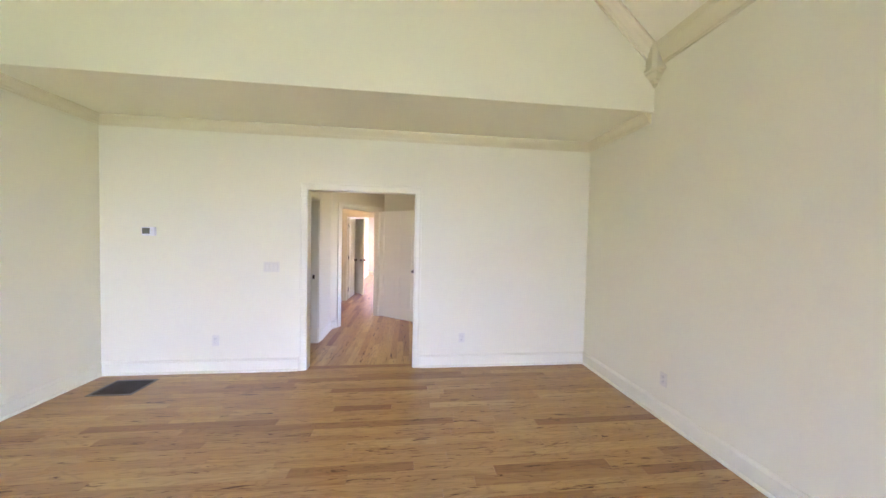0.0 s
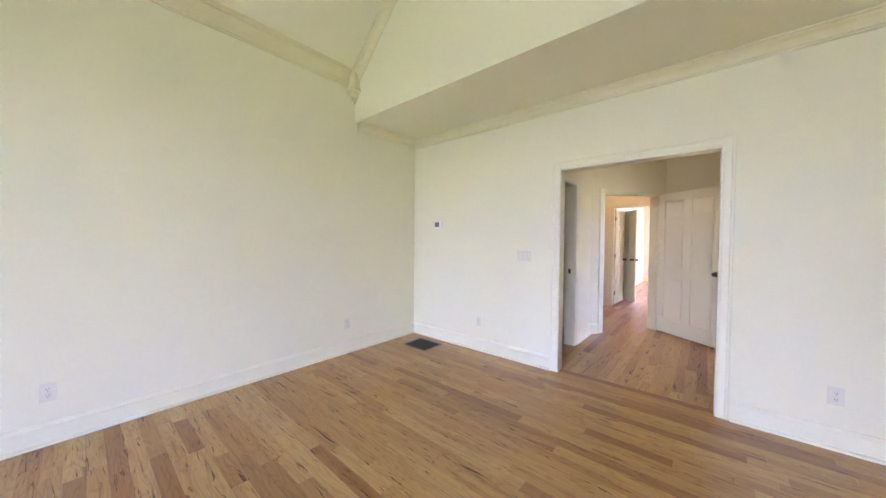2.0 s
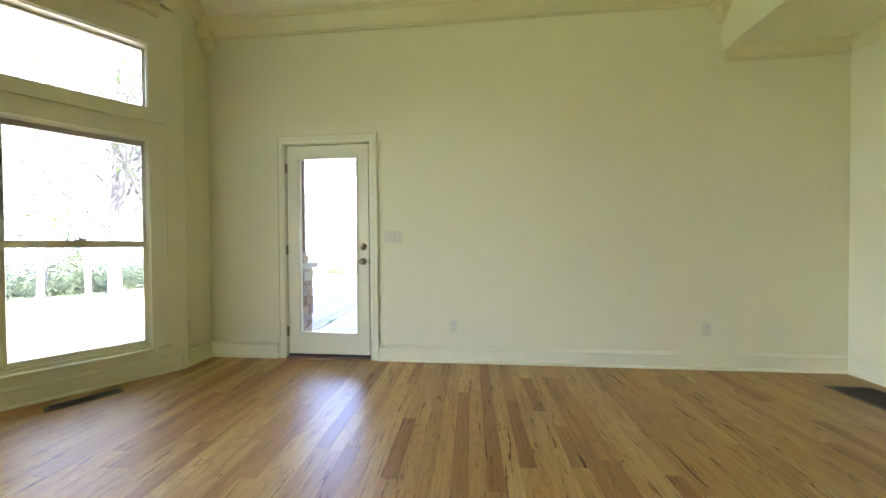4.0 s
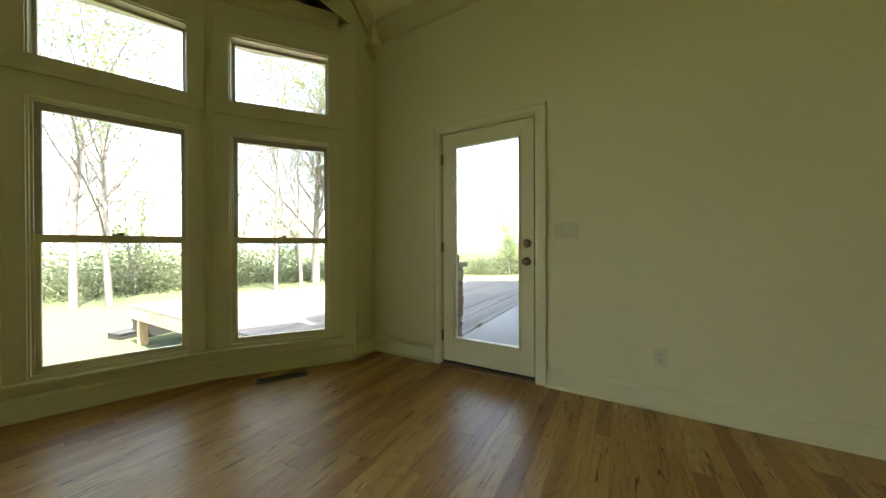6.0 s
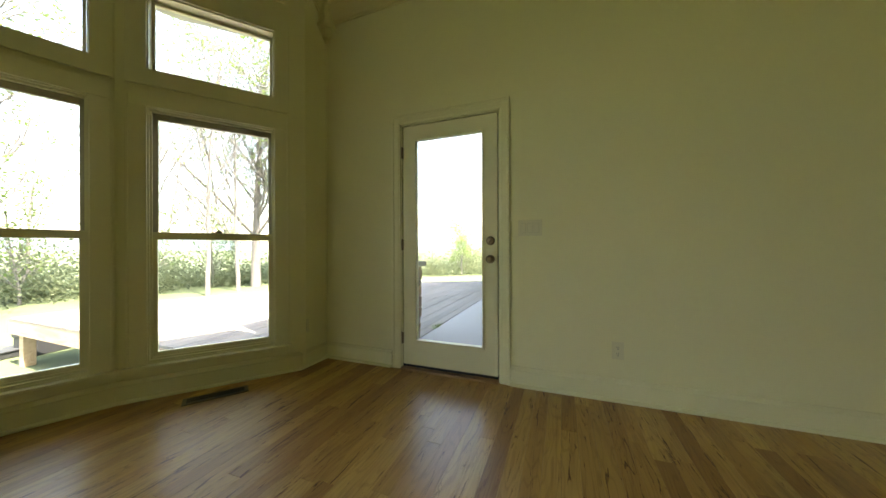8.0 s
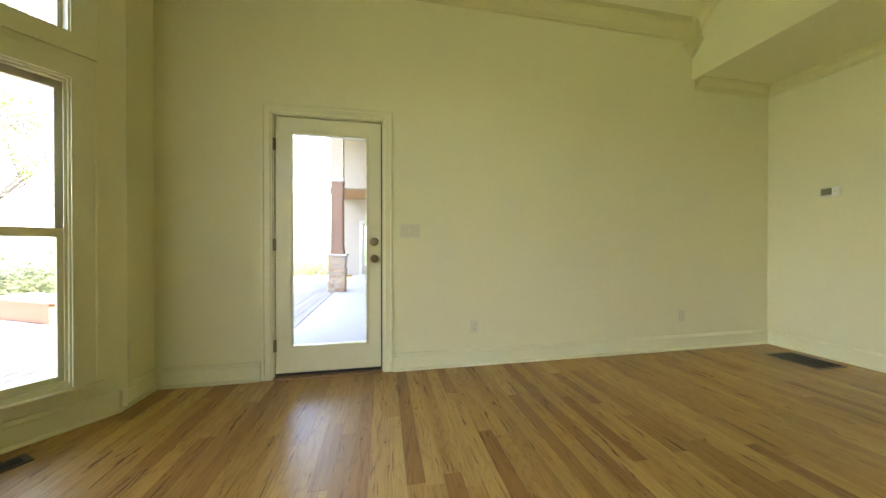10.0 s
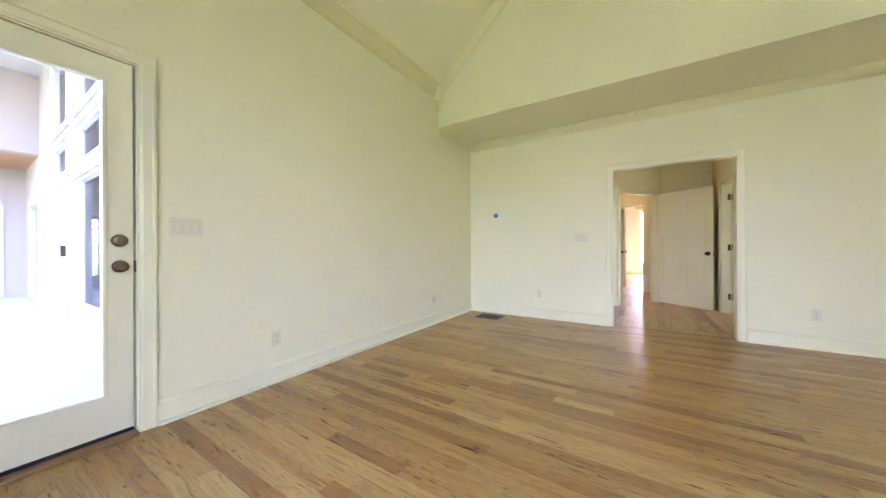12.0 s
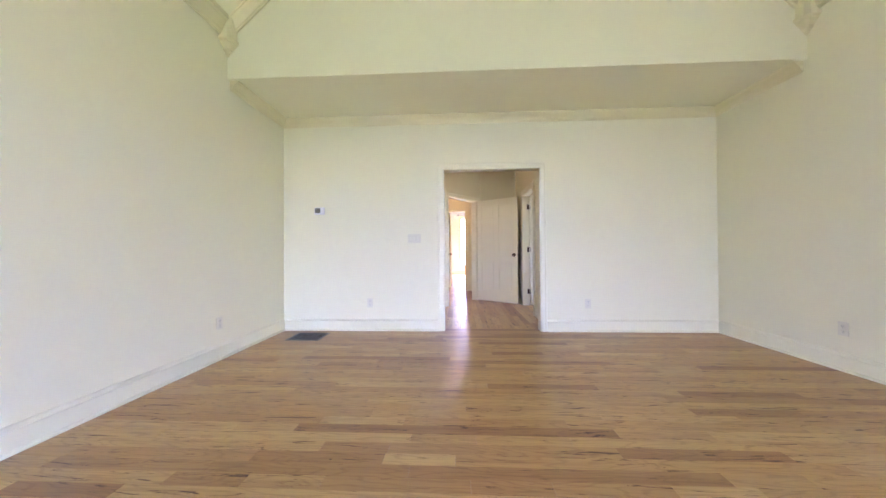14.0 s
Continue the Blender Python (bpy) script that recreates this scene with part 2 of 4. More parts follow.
def prism(poly, z0, z1):
    bm = bmesh.new()
    lo = [bm.verts.new((x, y, z0)) for x, y in poly]
    hi = [bm.verts.new((x, y, z1)) for x, y in poly]
    n = len(poly)
    for i in range(n):
        j = (i + 1) % n
        bm.faces.new((lo[i], lo[j], hi[j], hi[i]))
    bm.faces.new(lo[::-1])
    bm.faces.new(hi)
    bmesh.ops.recalc_face_normals(bm, faces=bm.faces)
    return bm


def lathe(profile, steps=24):
    """Turned about the local y axis: profile of (radius, y)."""
    bm = bmesh.new()
    rows = [[bm.verts.new((r * math.cos(a), y, r * math.sin(a))) for a in (2 * math.pi * i / steps for i in range(steps))] for r, y in profile]
    for ra, rb in zip(rows, rows[1:]):
        for i in range(steps):
            j = (i + 1) % steps
            bm.faces.new((ra[i], ra[j], rb[j], rb[i]))
    bm.faces.new(rows[0])
    bm.faces.new(rows[-1])
    bmesh.ops.recalc_face_normals(bm, faces=bm.faces)
    for f in bm.faces:
        f.smooth = len(f.verts) == 4
    return bm


def mesh_of(bm, name, material):
    me = bpy.data.meshes.new(name)
    bm.to_mesh(me)
    bm.free()
    me.materials.append(material)
    return me


def part(name, bm, material, parent=None, label="", at=None):
    ob = new(name, mesh_of(bm, name, material))
    ob.parent = parent
    if at is not None:
        ob.matrix_basis = at
    return tagged(ob, label) if label else ob


def thing(name, m, label, category, kind="", group=""):
    ob = new(name)
    ob.matrix_basis = m
    return tagged(ob, label, category, group, kind)


def setting(name, bm, material, label, category):
    return tagged(part(name, bm, material), label, category, "", "structure")


def wall_frame(a, b):
    """Local x along the wall from a to b, local y outward (to the left of a to b), z up."""
    d = (Vector(b) - Vector(a)).normalized()
    return Matrix(((d.x, -d.y, 0, a[0]), (d.y, d.x, 0, a[1]), (0, 0, 1, 0), (0, 0, 0, 1)))


def wall(name, a, b, z0, z1, thick, openings, label, material=None, ext=(0.0, 0.0)):
    """A wall with openings (s0, s1, z0, z1) that go through it."""
    length = (Vector(b) - Vector(a)).length
    xs = sorted({-ext[0], length + ext[1], *[v for o in openings for v in o[:2]]})
    zs = sorted({z0, z1, *[v for o in openings for v in o[2:]]})
    solid = {}
    for i in range(len(xs) - 1):
        for k in range(len(zs) - 1):
            cx, cz = (xs[i] + xs[i + 1]) / 2, (zs[k] + zs[k + 1]) / 2
            solid[i, k] = not any(o[0] < cx < o[1] and o[2] < cz < o[3] for o in openings)
    bm = bmesh.new()

    def quad(*pts):
        bm.faces.new([bm.verts.new(p) for p in pts])

    for (i, k), full in solid.items():
        if not full:
            continue
        x0, x1, c0, c1 = xs[i], xs[i + 1], zs[k], zs[k + 1]
        quad((x0, 0, c0), (x1, 0, c0), (x1, 0, c1), (x0, 0, c1))
        quad((x1, thick, c0), (x0, thick, c0), (x0, thick, c1), (x1, thick, c1))
        if not solid.get((i - 1, k)):
            quad((x0, thick, c0), (x0, 0, c0), (x0, 0, c1), (x0, thick, c1))
        if not solid.get((i + 1, k)):
            quad((x1, 0, c0), (x1, thick, c0), (x1, thick, c1), (x1, 0, c1))
        if not solid.get((i, k - 1)):
            quad((x0, thick, c0), (x1, thick, c0), (x1, 0, c0), (x0, 0, c0))
        if not solid.get((i, k + 1)):
            quad((x0, 0, c1), (x1, 0, c1), (x1, thick, c1), (x0, thick, c1))
    bmesh.ops.remove_doubles(bm, verts=bm.verts, dist=0.0005)
    ob = setting(name, bm, material or PAINT, label, "wall")
    ob.matrix_basis = wall_frame(a, b)
    return ob


# ---- the plan ----
W, D = 5.43, 5.70            # room width along x, length along y to the bay
SOFFIT, LIP = 2.724, 0.99    # low ceiling by the hall wall
EAVE, PITCH = 3.215, 0.93    # sloped ceiling: height at the walls, rise per metre
BAY_TOP = 3.14
A37, A20 = radians(37), radians(20)
B0 = Vector((0.33, -D))
B1 = B0 + 1.10 * Vector((math.cos(A37), -math.sin(A37)))
B2 = B1 + 1.00 * Vector((math.cos(A20), -math.sin(A20)))
LEFT = [B0, B1, B2]
RIGHT = [Vector((W - p.x, p.y)) for p in LEFT]
BAY = [RIGHT[0], RIGHT[1], RIGHT[2], LEFT[2], LEFT[1], LEFT[0]]   # clockwise from the right wall

# windows of each bay side: start and end along its wall frame
bay_sides = []
for k in range(5):
    a, b = BAY[k], BAY[k + 1]
    length = (b - a).length
    lo = {0: 0.175, 1: 0.108, 2: (length - 0.78) / 2, 3: length - 0.888, 4: length - 0.955}[k]
    bay_sides.append((a, b, length, lo, lo + 0.78))

# ---- walls of the room ----
wall("wall_hall_side", (0, 0), (W, 0), 0, 2.95, 0.12, [(2.09, 3.286, -0.1, 2.04)], "smooth off-white painted wall with a wide cased opening", ext=(0.15, 0.15))
wall("wall_door_side", (0, -D), (0, 0), 0, EAVE + 0.02, 0.15, [(0.785, 1.645, -0.1, 2.075)], "tall smooth off-white painted wall with a glazed door", ext=(0.15, 0))
wall("wall_blank_side", (W, 0), (W, -D), 0, EAVE + 0.02, 0.15, [], "tall blank off-white painted wall", ext=(0, 0.15))
wall("wall_bay_return_west", (0.33, -D), (0, -D), 0, BAY_TOP - 0.001, 0.15, [], "narrow off-white painted return beside the bay")
wall("wall_bay_return_east", (W, -D), (W - 0.33, -D), 0, BAY_TOP - 0.001, 0.15, [], "narrow off-white painted return beside the bay")
for k, (a, b, length, s0, s1) in enumerate(bay_sides):
    wall("wall_bay_%d" % (k + 1), a, b, 0, BAY_TOP, 0.15, [(s0, s1, 0.24, 2.0), (s0, s1, 2.24, 2.79)], "off-white painted bay wall with stacked windows", ext=(0.05, 0.05))

# gable walls above the soffit and above the bay
ridge = EAVE + PITCH * W / 2


def gable(name, y0, y1, z0, label):
    bm = bmesh.new()
    pts = [(0, z0), (W, z0), (W, EAVE + 0.01), (W / 2, ridge + 0.01), (0, EAVE + 0.01)]
    f = [bm.verts.new((x, y0, z)) for x, z in pts]
    g = [bm.verts.new((x, y1, z)) for x, z in pts]
    for i in range(5):
        j = (i + 1) % 5
        bm.faces.new((f[i], f[j], g[j], g[i]))
    bm.faces.new(f)
    bm.faces.new(g[::-1])
    bmesh.ops.recalc_face_normals(bm, faces=bm.faces)
    return setting(name, bm, PAINT, label, "wall")


gable("wall_gable_soffit", -LIP, -LIP + 0.12, SOFFIT + 0.004, "off-white painted gable above the low ceiling")
gable("wall_gable_bay", -D - 0.15, -D, BAY_TOP, "off-white painted gable above the bay")

# ---- ceilings ----
setting("ceiling_soffit", box(0.0, W, -LIP + 0.001, 0.0, SOFFIT, SOFFIT + 0.2), CEIL, "low flat painted ceiling beside the hall wall", "ceiling")
for name, x_eave, sign in (("ceiling_slope_west", 0, 1), ("ceiling_slope_east", W, -1)):
    bm = bmesh.new()
    ends = []
    for y in (-D - 0.6, 0.12):
        ends.append([bm.verts.new(p) for p in ((x_eave - 0.15 * sign, y, EAVE - 0.15 * PITCH), (W / 2, y, ridge), (W / 2, y, ridge + 0.25), (x_eave - 0.15 * sign, y, EAVE - 0.15 * PITCH + 0.25))])
    f, g = ends
    for i in range(4):
        j = (i + 1) % 4
        bm.faces.new((f[i], f[j], g[j], g[i]))
    bm.faces.new(f)
    bm.faces.new(g[::-1])
    bmesh.ops.recalc_face_normals(bm, faces=bm.faces)
    setting(name, bm, CEIL, "smooth sloping off-white ceiling", "ceiling")
over = []
for k in range(6):
    p = BAY[k]
    c = Vector((W / 2, -D + 0.2))
    over.append(p + (p - c).normalized() * 0.16)
setting("ceiling_bay", prism([(p.x, p.y) for p in over] + [(0.2, -D - 0.151), (W - 0.2, -D - 0.151)], BAY_TOP, BAY_TOP + 0.12), CEIL, "flat painted ceiling over the bay", "ceiling")
for k in range(5):
    p, q = BAY[k], BAY[k + 1]
    dp, dq = (p - c).normalized(), (q - c).normalized()
    quad = [p + dp * 0.17, q + dq * 0.17, q + dq * 0.62, p + dp * 0.62]
    setting("roof_eave_%d" % (k + 1), prism([(v.x, v.y) for v in quad], 2.98, 3.12), EXT_TRIM, "pale painted roof eave round the bay", "roof")

# ---- crown moulding, baseboards ----
CROWN = [(0, -0.098), (0.012, -0.098), (0.014, -0.086), (0.024, -0.080), (0.030, -0.062), (0.046, -0.040), (0.066, -0.026), (0.074, -0.014), (0.086, -0.012), (0.088, 0), (0, 0)]
BASE = [(0, 0), (0.034, 0), (0.034, 0.006), (0.031, 0.013), (0.025, 0.018), (0.0165, 0.020), (0.016, 0.112), (0.020, 0.116), (0.020, 0.122), (0.014, 0.130), (0.007, 0.142), (0, 0.145)]


def trim_run(name, p0, p1, u, v, profile, label, cut=(0, 0)):
    return setting(name, sweep(p0, p1, u, v, profile, *cut), CROWN_PAINT if "crown" in name else TRIM, label, "trim")


crown_label = "cream painted crown moulding"
trim_run("trim_crown_hall", (0, 0, SOFFIT), (W, 0, SOFFIT), (0, -1, 0), (0, 0, 1), CROWN, crown_label, (1, 1))
trim_run("trim_crown_soffit_west", (0, -LIP + 0.03, SOFFIT), (0, 0, SOFFIT), (1, 0, 0), (0, 0, 1), CROWN, crown_label, (0, 1))
trim_run("trim_crown_soffit_east", (W, -LIP + 0.03, SOFFIT), (W, 0, SOFFIT), (-1, 0, 0), (0, 0, 1), CROWN, crown_label, (0, 1))
SLOPE_CROWN = [(0, -0.11), (0.012, -0.11), (0.014, -0.098), (0.024, -0.090), (0.032, -0.066), (0.050, -0.030), (0.066, 0.0), (0.072, 0.018), (0.082, 0.026), (0.082, 0.0762), (0, 0)]
for side, x, sg in (("west", 0, 1), ("east", W, -1)):
    trim_run("trim_crown_slope_" + side, (x, -D, EAVE), (x, -LIP, EAVE), (sg, 0, 0), (0, 0, 1), SLOPE_CROWN, crown_label)
    n = Vector((sg * -PITCH, 0, 1)).normalized()
    for end, y, out in (("soffit", -LIP, -1), ("bay", -D, 1)):
        trim_run("trim_crown_rake_%s_%s" % (end, side), (x, y, EAVE), (W / 2, y, ridge), (0, out, 0), n, CROWN, crown_label)
for k, (a, b, length, s0, s1) in enumerate(bay_sides):
    ob = trim_run("trim_crown_bay_%d" % (k + 1), (0.10 if k == 0 else 0, 0, BAY_TOP), (length - (0.10 if k == 4 else 0), 0, BAY_TOP), (0, -1, 0), (0, 0, 1), CROWN, crown_label, (0 if k == 0 else 0.16, 0 if k == 4 else 0.16))
    ob.matrix_basis = wall_frame(a, b)

base_label = "cream painted baseboard with a moulded top and shoe moulding"


def baseboard(name, a, b, s0, s1, cut=(0, 0)):
    ob = trim_run(name, (s0, 0, 0), (s1, 0, 0), (0, -1, 0), (0, 0, 1), BASE, base_label, cut)
    ob.matrix_basis = wall_frame(a, b)


baseboard("baseboard_hall_side", (0, 0), (W, 0), 0, 2.005, (1, 0))
baseboard("baseboard_hall_side_east", (0, 0), (W, 0), 3.371, W, (0, 1))
baseboard("baseboard_door_side", (0, -D), (0, 0), 0, 0.706, (1, 0))
baseboard("baseboard_door_side_long", (0, -D), (0, 0), 1.714, D, (0, 1))
baseboard("baseboard_blank_side", (W, 0), (W, -D), 0, D, (1, 1))
baseboard("baseboard_return_west", (0.33, -D), (0, -D), 0, 0.33, (-0.33, 1))
baseboard("baseboard_return_east", (W, -D), (W - 0.33, -D), 0, 0.33, (1, -0.33))
for k, (a, b, length, s0, s1) in enumerate(bay_sides):
    baseboard("baseboard_bay_%d" % (k + 1), a, b, 0, length, (-0.33 if k == 0 else 0.16, -0.33 if k == 4 else 0.16))


# ---- pendants at the ends of the slopes ----
def pendant(name, x, y, sx, sy):
    """A corner block with a stepped, tapering foot."""
    bm = bmesh.new()
    rows = []
    for r, z in ((0.012, 2.942), (0.030, 2.952), (0.030, 2.966), (0.052, 2.980), (0.055, 2.996), (0.080, 3.014), (0.098, 3.032), (0.098, 3.044), (0.118, 3.056), (0.118, 3.080), (0.100, 3.084), (0.100, 3.29)):
        rows.append([bm.verts.new((x + sx * u * r, y + sy * w * r, z)) for u, w in ((0, 0), (1, 0), (1, 0.72), (0.72, 1), (0, 1))])
    for ra, rb in zip(rows, rows[1:]):
        for i in range(5):
            j = (i + 1) % 5
            bm.faces.new((ra[i], ra[j], rb[j], rb[i]))
    bm.faces.new(rows[0][::-1])
    bm.faces.new(rows[-1])
    bmesh.ops.recalc_face_normals(bm, faces=bm.faces)
    setting(name, bm, CROWN_PAINT, "cream painted corner block with a stepped pendant foot", "trim")


pendant("trim_pendant_soffit_west", 0, -LIP, 1, -1)
pendant("trim_pendant_soffit_east", W, -LIP, -1, -1)
pendant("trim_pendant_bay_west", 0, -D, 1, 1)
pendant("trim_pendant_bay_east", W, -D, -1, 1)


# ---- bay windows ----
def pane_part(name, bm, parent):
    ob = part(name, bm, GLASS, parent)
    ob.visible_shadow = False
    return ob


def bay_window(number, a, b, s0, s1):
    win = thing("window_%d" % number, wall_frame(a, b), "double-hung window under a fixed transom, cream painted wood", "window", "structure")
    length = (b - a).length
    part("window_frame", ring(s0 + 0.001, s1 - 0.001, 0.241, 1.999, 0.002, 0.148, 0.014), TRIM, win)
    part("stop_bead", ring(s0 + 0.015, s1 - 0.015, 0.255, 1.985, 0.028, 0.042, 0.012), TRIM, win)
    up = part("upper_sash", ring(s0 + 0.016, s1 - 0.016, 1.092, 1.984, 0.086, 0.118, 0.032, 0.048, 0.044, 0.003), SHADED_SASH, win, "upper sash with its recessed, backlit shade put into a taupe colour")
    pane_part("pane", box(s0 + 0.046, s1 - 0.046, 0.100, 0.104, 1.138, 1.942), up)
    low = part("lower_sash", ring(s0 + 0.016, s1 - 0.016, 0.256, 1.138, 0.048, 0.080, 0.034, 0.040, 0.052, 0.003), TRIM, win)
    pane_part("pane", box(s0 + 0.048, s1 - 0.048, 0.062, 0.066, 0.294, 1.088), low)
    mid = (s0 + s1) / 2
    lock = box(mid - 0.030, mid + 0.030, 0.052, 0.082, 1.139, 1.147, 0.002)
    box_into(lock, mid - 0.010, mid + 0.034, 0.058, 0.070, 1.1475, 1.157)
    part("sash_lock", lock, BRONZE, win, "dark bronze sash lock")
    part("transom_frame", ring(s0 + 0.001, s1 - 0.001, 2.241, 2.789, 0.002, 0.148, 0.014), TRIM, win)
    part("transom_sash", ring(s0 + 0.016, s1 - 0.016, 2.256, 2.774, 0.085, 0.115, 0.018, 0.018, 0.018, 0.002), PLATE, win)
    pane_part("transom_pane", box(s0 + 0.032, s1 - 0.032, 0.098, 0.102, 2.272, 2.758), win)
    c = 0.098
    for x0, x1 in ((s0 - c, s0 + 0.008), (s1 - 0.008, s1 + c)):
        part("side_casing", box(x0, x1, -0.019, -0.001, 0.232, 1.9915, 0.003), TRIM, win)
        edge = (x0, x0 + 0.016) if x0 < mid else (x1 - 0.016, x1)
        part("casing_bead", box(*edge, -0.027, -0.0195, 0.232, 2.100, 0.003), TRIM, win)
    part("head_casing", box(s0 - c, s1 + c, -0.019, -0.001, 1.992, 2.100, 0.003), TRIM, win)
    part("transom_casing", ring(s0 - c, s1 + c, 2.135, 2.896, -0.019, -0.001, c + 0.008, 0.113, 0.113, 0.003), TRIM, win)
    part("window_sill", box(s0 - c - 0.02, s1 + c + 0.02, -0.048, 0.0475, 0.207, 0.231, 0.005), TRIM, win)
    part("apron", box(s0 - c, s1 + c, -0.016, -0.001, 0.150, 0.206, 0.003), TRIM, win)
    part("outer_sill", box(s0, s1, 0.149, 0.20, 0.19, 0.24, 0.003), EXT_TRIM, win)
    return win


for k, (a, b, length, s0, s1) in enumerate(bay_sides):
    bay_window(k + 1, a, b, s0, s1)


# ---- doors ----
def knob_bm(r=0.027, reach=0.062, rose=0.033):
    """A turned knob on a rose; it stands out along local -y."""
    return lathe([(rose * 0.9, 0.0), (rose, -0.003), (rose, -0.007), (rose * 0.6, -0.011), (0.011, -0.014), (0.010, -0.026), (r * 0.72, -0.032), (r * 0.97, -0.040), (r, -0.047), (r * 0.88, -0.056), (r * 0.5, -reach)], 28)


def hinge_bm(x, z, y=0.0):
    bm = box(x - 0.011, x + 0.011, y - 0.0015, y + 0.0005, z - 0.045, z + 0.045)
    for k in range(5):
        k0 = z - 0.047 + k * 0.019
        n = 10
        lo = [bm.verts.new((x + 0.0065 * math.cos(2 * math.pi * i / n), y - 0.007 + 0.0065 * math.sin(2 * math.pi * i / n), k0)) for i in range(n)]
        hi = [bm.verts.new((v.co.x, v.co.y, k0 + 0.0182)) for v in lo]
        for i in range(n):
            bm.faces.new((lo[i], lo[(i + 1) % n], hi[(i + 1) % n], hi[i]))
        bm.faces.new(lo[::-1])
        bm.faces.new(hi)
    return bm


def casing_set(parent, s0, s1, top, width=0.078, y=-0.001, sign=-1):
    """Side and head casings round an opening, mitred, with a raised outer bead."""
    prof = [(0, 0), (0.012, 0), (0.013, 0.010), (0.017, 0.018), (0.017, width - 0.022), (0.022, width - 0.016), (0.022, width - 0.004), (0.018, width), (0, width)]
    def run(p0, p1, vdir, cut0, cut1):
        bm = bmesh.new()
        d = (Vector(p1) - Vector(p0)).normalized()
        u, v = Vector((0, sign, 0)), Vector(vdir)
        a = [bm.verts.new(Vector(p0) + u * pu + v * pv - d * pv * cut0) for pu, pv in prof]
        b = [bm.verts.new(Vector(p1) + u * pu + v * pv + d * pv * cut1) for pu, pv in prof]
        n = len(prof)
        for i in range(n):
            bm.faces.new((a[i], a[(i + 1) % n], b[(i + 1) % n], b[i]))
        bm.faces.new(a[::-1])
        bm.faces.new(b)
        bmesh.ops.recalc_face_normals(bm, faces=bm.faces)
        return bm
    part("side_casing", run((s0, y, 0.0), (s0, y, top), (-1, 0, 0), 0, 1), TRIM, parent)
    part("side_casing", run((s1, y, 0.0), (s1, y, top), (1, 0, 0), 0, 1), TRIM, parent)
    part("head_casing", run((s0, y, top), (s1, y, top), (0, 0, 1), 1, 1), TRIM, parent)


def jamb_set(parent, s0, s1, top, depth, lining=0.018):
    part("side_jamb", box(s0 + 0.0005, s0 + lining, 0.001, depth - 0.001, 0, top - 0.0005), TRIM, parent)
    part("side_jamb", box(s1 - lining, s1 - 0.0005, 0.001, depth - 0.001, 0, top - 0.0005), TRIM, parent)
    part("head_jamb", box(s0 + lining, s1 - lining, 0.001, depth - 0.001, top - lining, top - 0.0005), TRIM, parent)


# glazed door to the porch
door = thing("door_1", wall_frame((0, -D), (0, 0)), "closed cream exterior door with a full-height glass pane", "door", "structure")
jamb_set(door, 0.785, 1.645, 2.075, 0.15)
casing_set(door, 0.795, 1.635, 2.064)
leaf = part("door_leaf", ring(0.812, 1.6165, 0.040, 2.05, 0.006, 0.050, 0.120, 0.210, 0.127, 0.002), DOOR_PAINT, door)
part("glazing_bead", ring(0.914, 1.516, 0.234, 1.939, -0.004, 0.0055, 0.018, bev=0.004), DOOR_PAINT, leaf)
pane_part("pane", box(0.930, 1.502, 0.024, 0.030, 0.248, 1.925), leaf)
for z in (0.26, 1.05, 1.83):
    part("hinge", hinge_bm(0.806, z, 0.002), BRASS, door, "antique brass hinge")
part("deadbolt", lathe([(0.033, 0.0), (0.034, -0.004), (0.030, -0.012), (0.022, -0.016), (0.010, -0.017)], 28), BRASS, door, "antique brass deadbolt rose", pose(1.563, 0.006, 1.075))
part("thumb_turn", box(-0.004, 0.004, -0.032, -0.017, -0.014, 0.014, 0.002), BRASS, door, "antique brass thumb turn", pose(1.563, 0.006, 1.075, 0, 25, 0))
part("door_knob", knob_bm(0.028), BRASS, door, "antique brass door knob", pose(1.563, 0.006, 0.935))
part("strike_plate", box(1.622, 1.6265, -0.002, 0.03, 0.90, 0.965, 0.001), BRONZE, door, "dark bronze strike plate")
part("door_sweep", box(0.806, 1.617, 0.010, 0.046, 0.0185, 0.0395), RUBBER, door, "black rubber door sweep")
part("weather_seal", ring(0.8035, 1.6265, 0.012, 2.0565, 0.052, 0.062, 0.014), RUBBER, door, "black weather seal")
part("threshold", box(0.8035, 1.6265, -0.045, 0.15, 0.0015, 0.018, 0.004), OAK_TRIM, door, "varnished oak threshold")


def panel_leaf(parent, width, height, material):
    """A six-panel door leaf: local x from the hinge, thickness along y from 0 to 0.035."""
    leaf = part("door_leaf", box(0, width, 0.0105, 0.0245, 0, height), material, parent)
    st, mid = 0.105, 0.10
    rails = [(0, 0.20), (0.80, 0.94), (1.56, 1.66), (height - 0.115, height)]
    for y0, y1 in ((0.0, 0.0103), (0.0247, 0.035)):
        for x0, x1 in ((0, st), (width - st, width), (width / 2 - mid / 2, width / 2 + mid / 2)):
            part("stile", box(x0, x1, y0, y1, 0, height, 0.0015), material, leaf)
        for z0, z1 in rails:
            for x0, x1 in ((st + 0.0005, width / 2 - mid / 2 - 0.0005), (width / 2 + mid / 2 + 0.0005, width - st - 0.0005)):
                part("rail", box(x0, x1, y0, y1, z0, z1, 0.0015), material, leaf)
        for (l0, l1), (h0, h1) in zip(rails, rails[1:]):
            for x0, x1 in ((st, width / 2 - mid / 2), (width / 2 + mid / 2, width - st)):
                g = 0.024
                yy = (y0 + 0.004, y1) if y0 == 0 else (y0, y1 - 0.004)
                part("raised_panel", box(x0 + g, x1 - g, *yy, l1 + g, h0 - g, 0.0035), material, leaf)
    return leaf


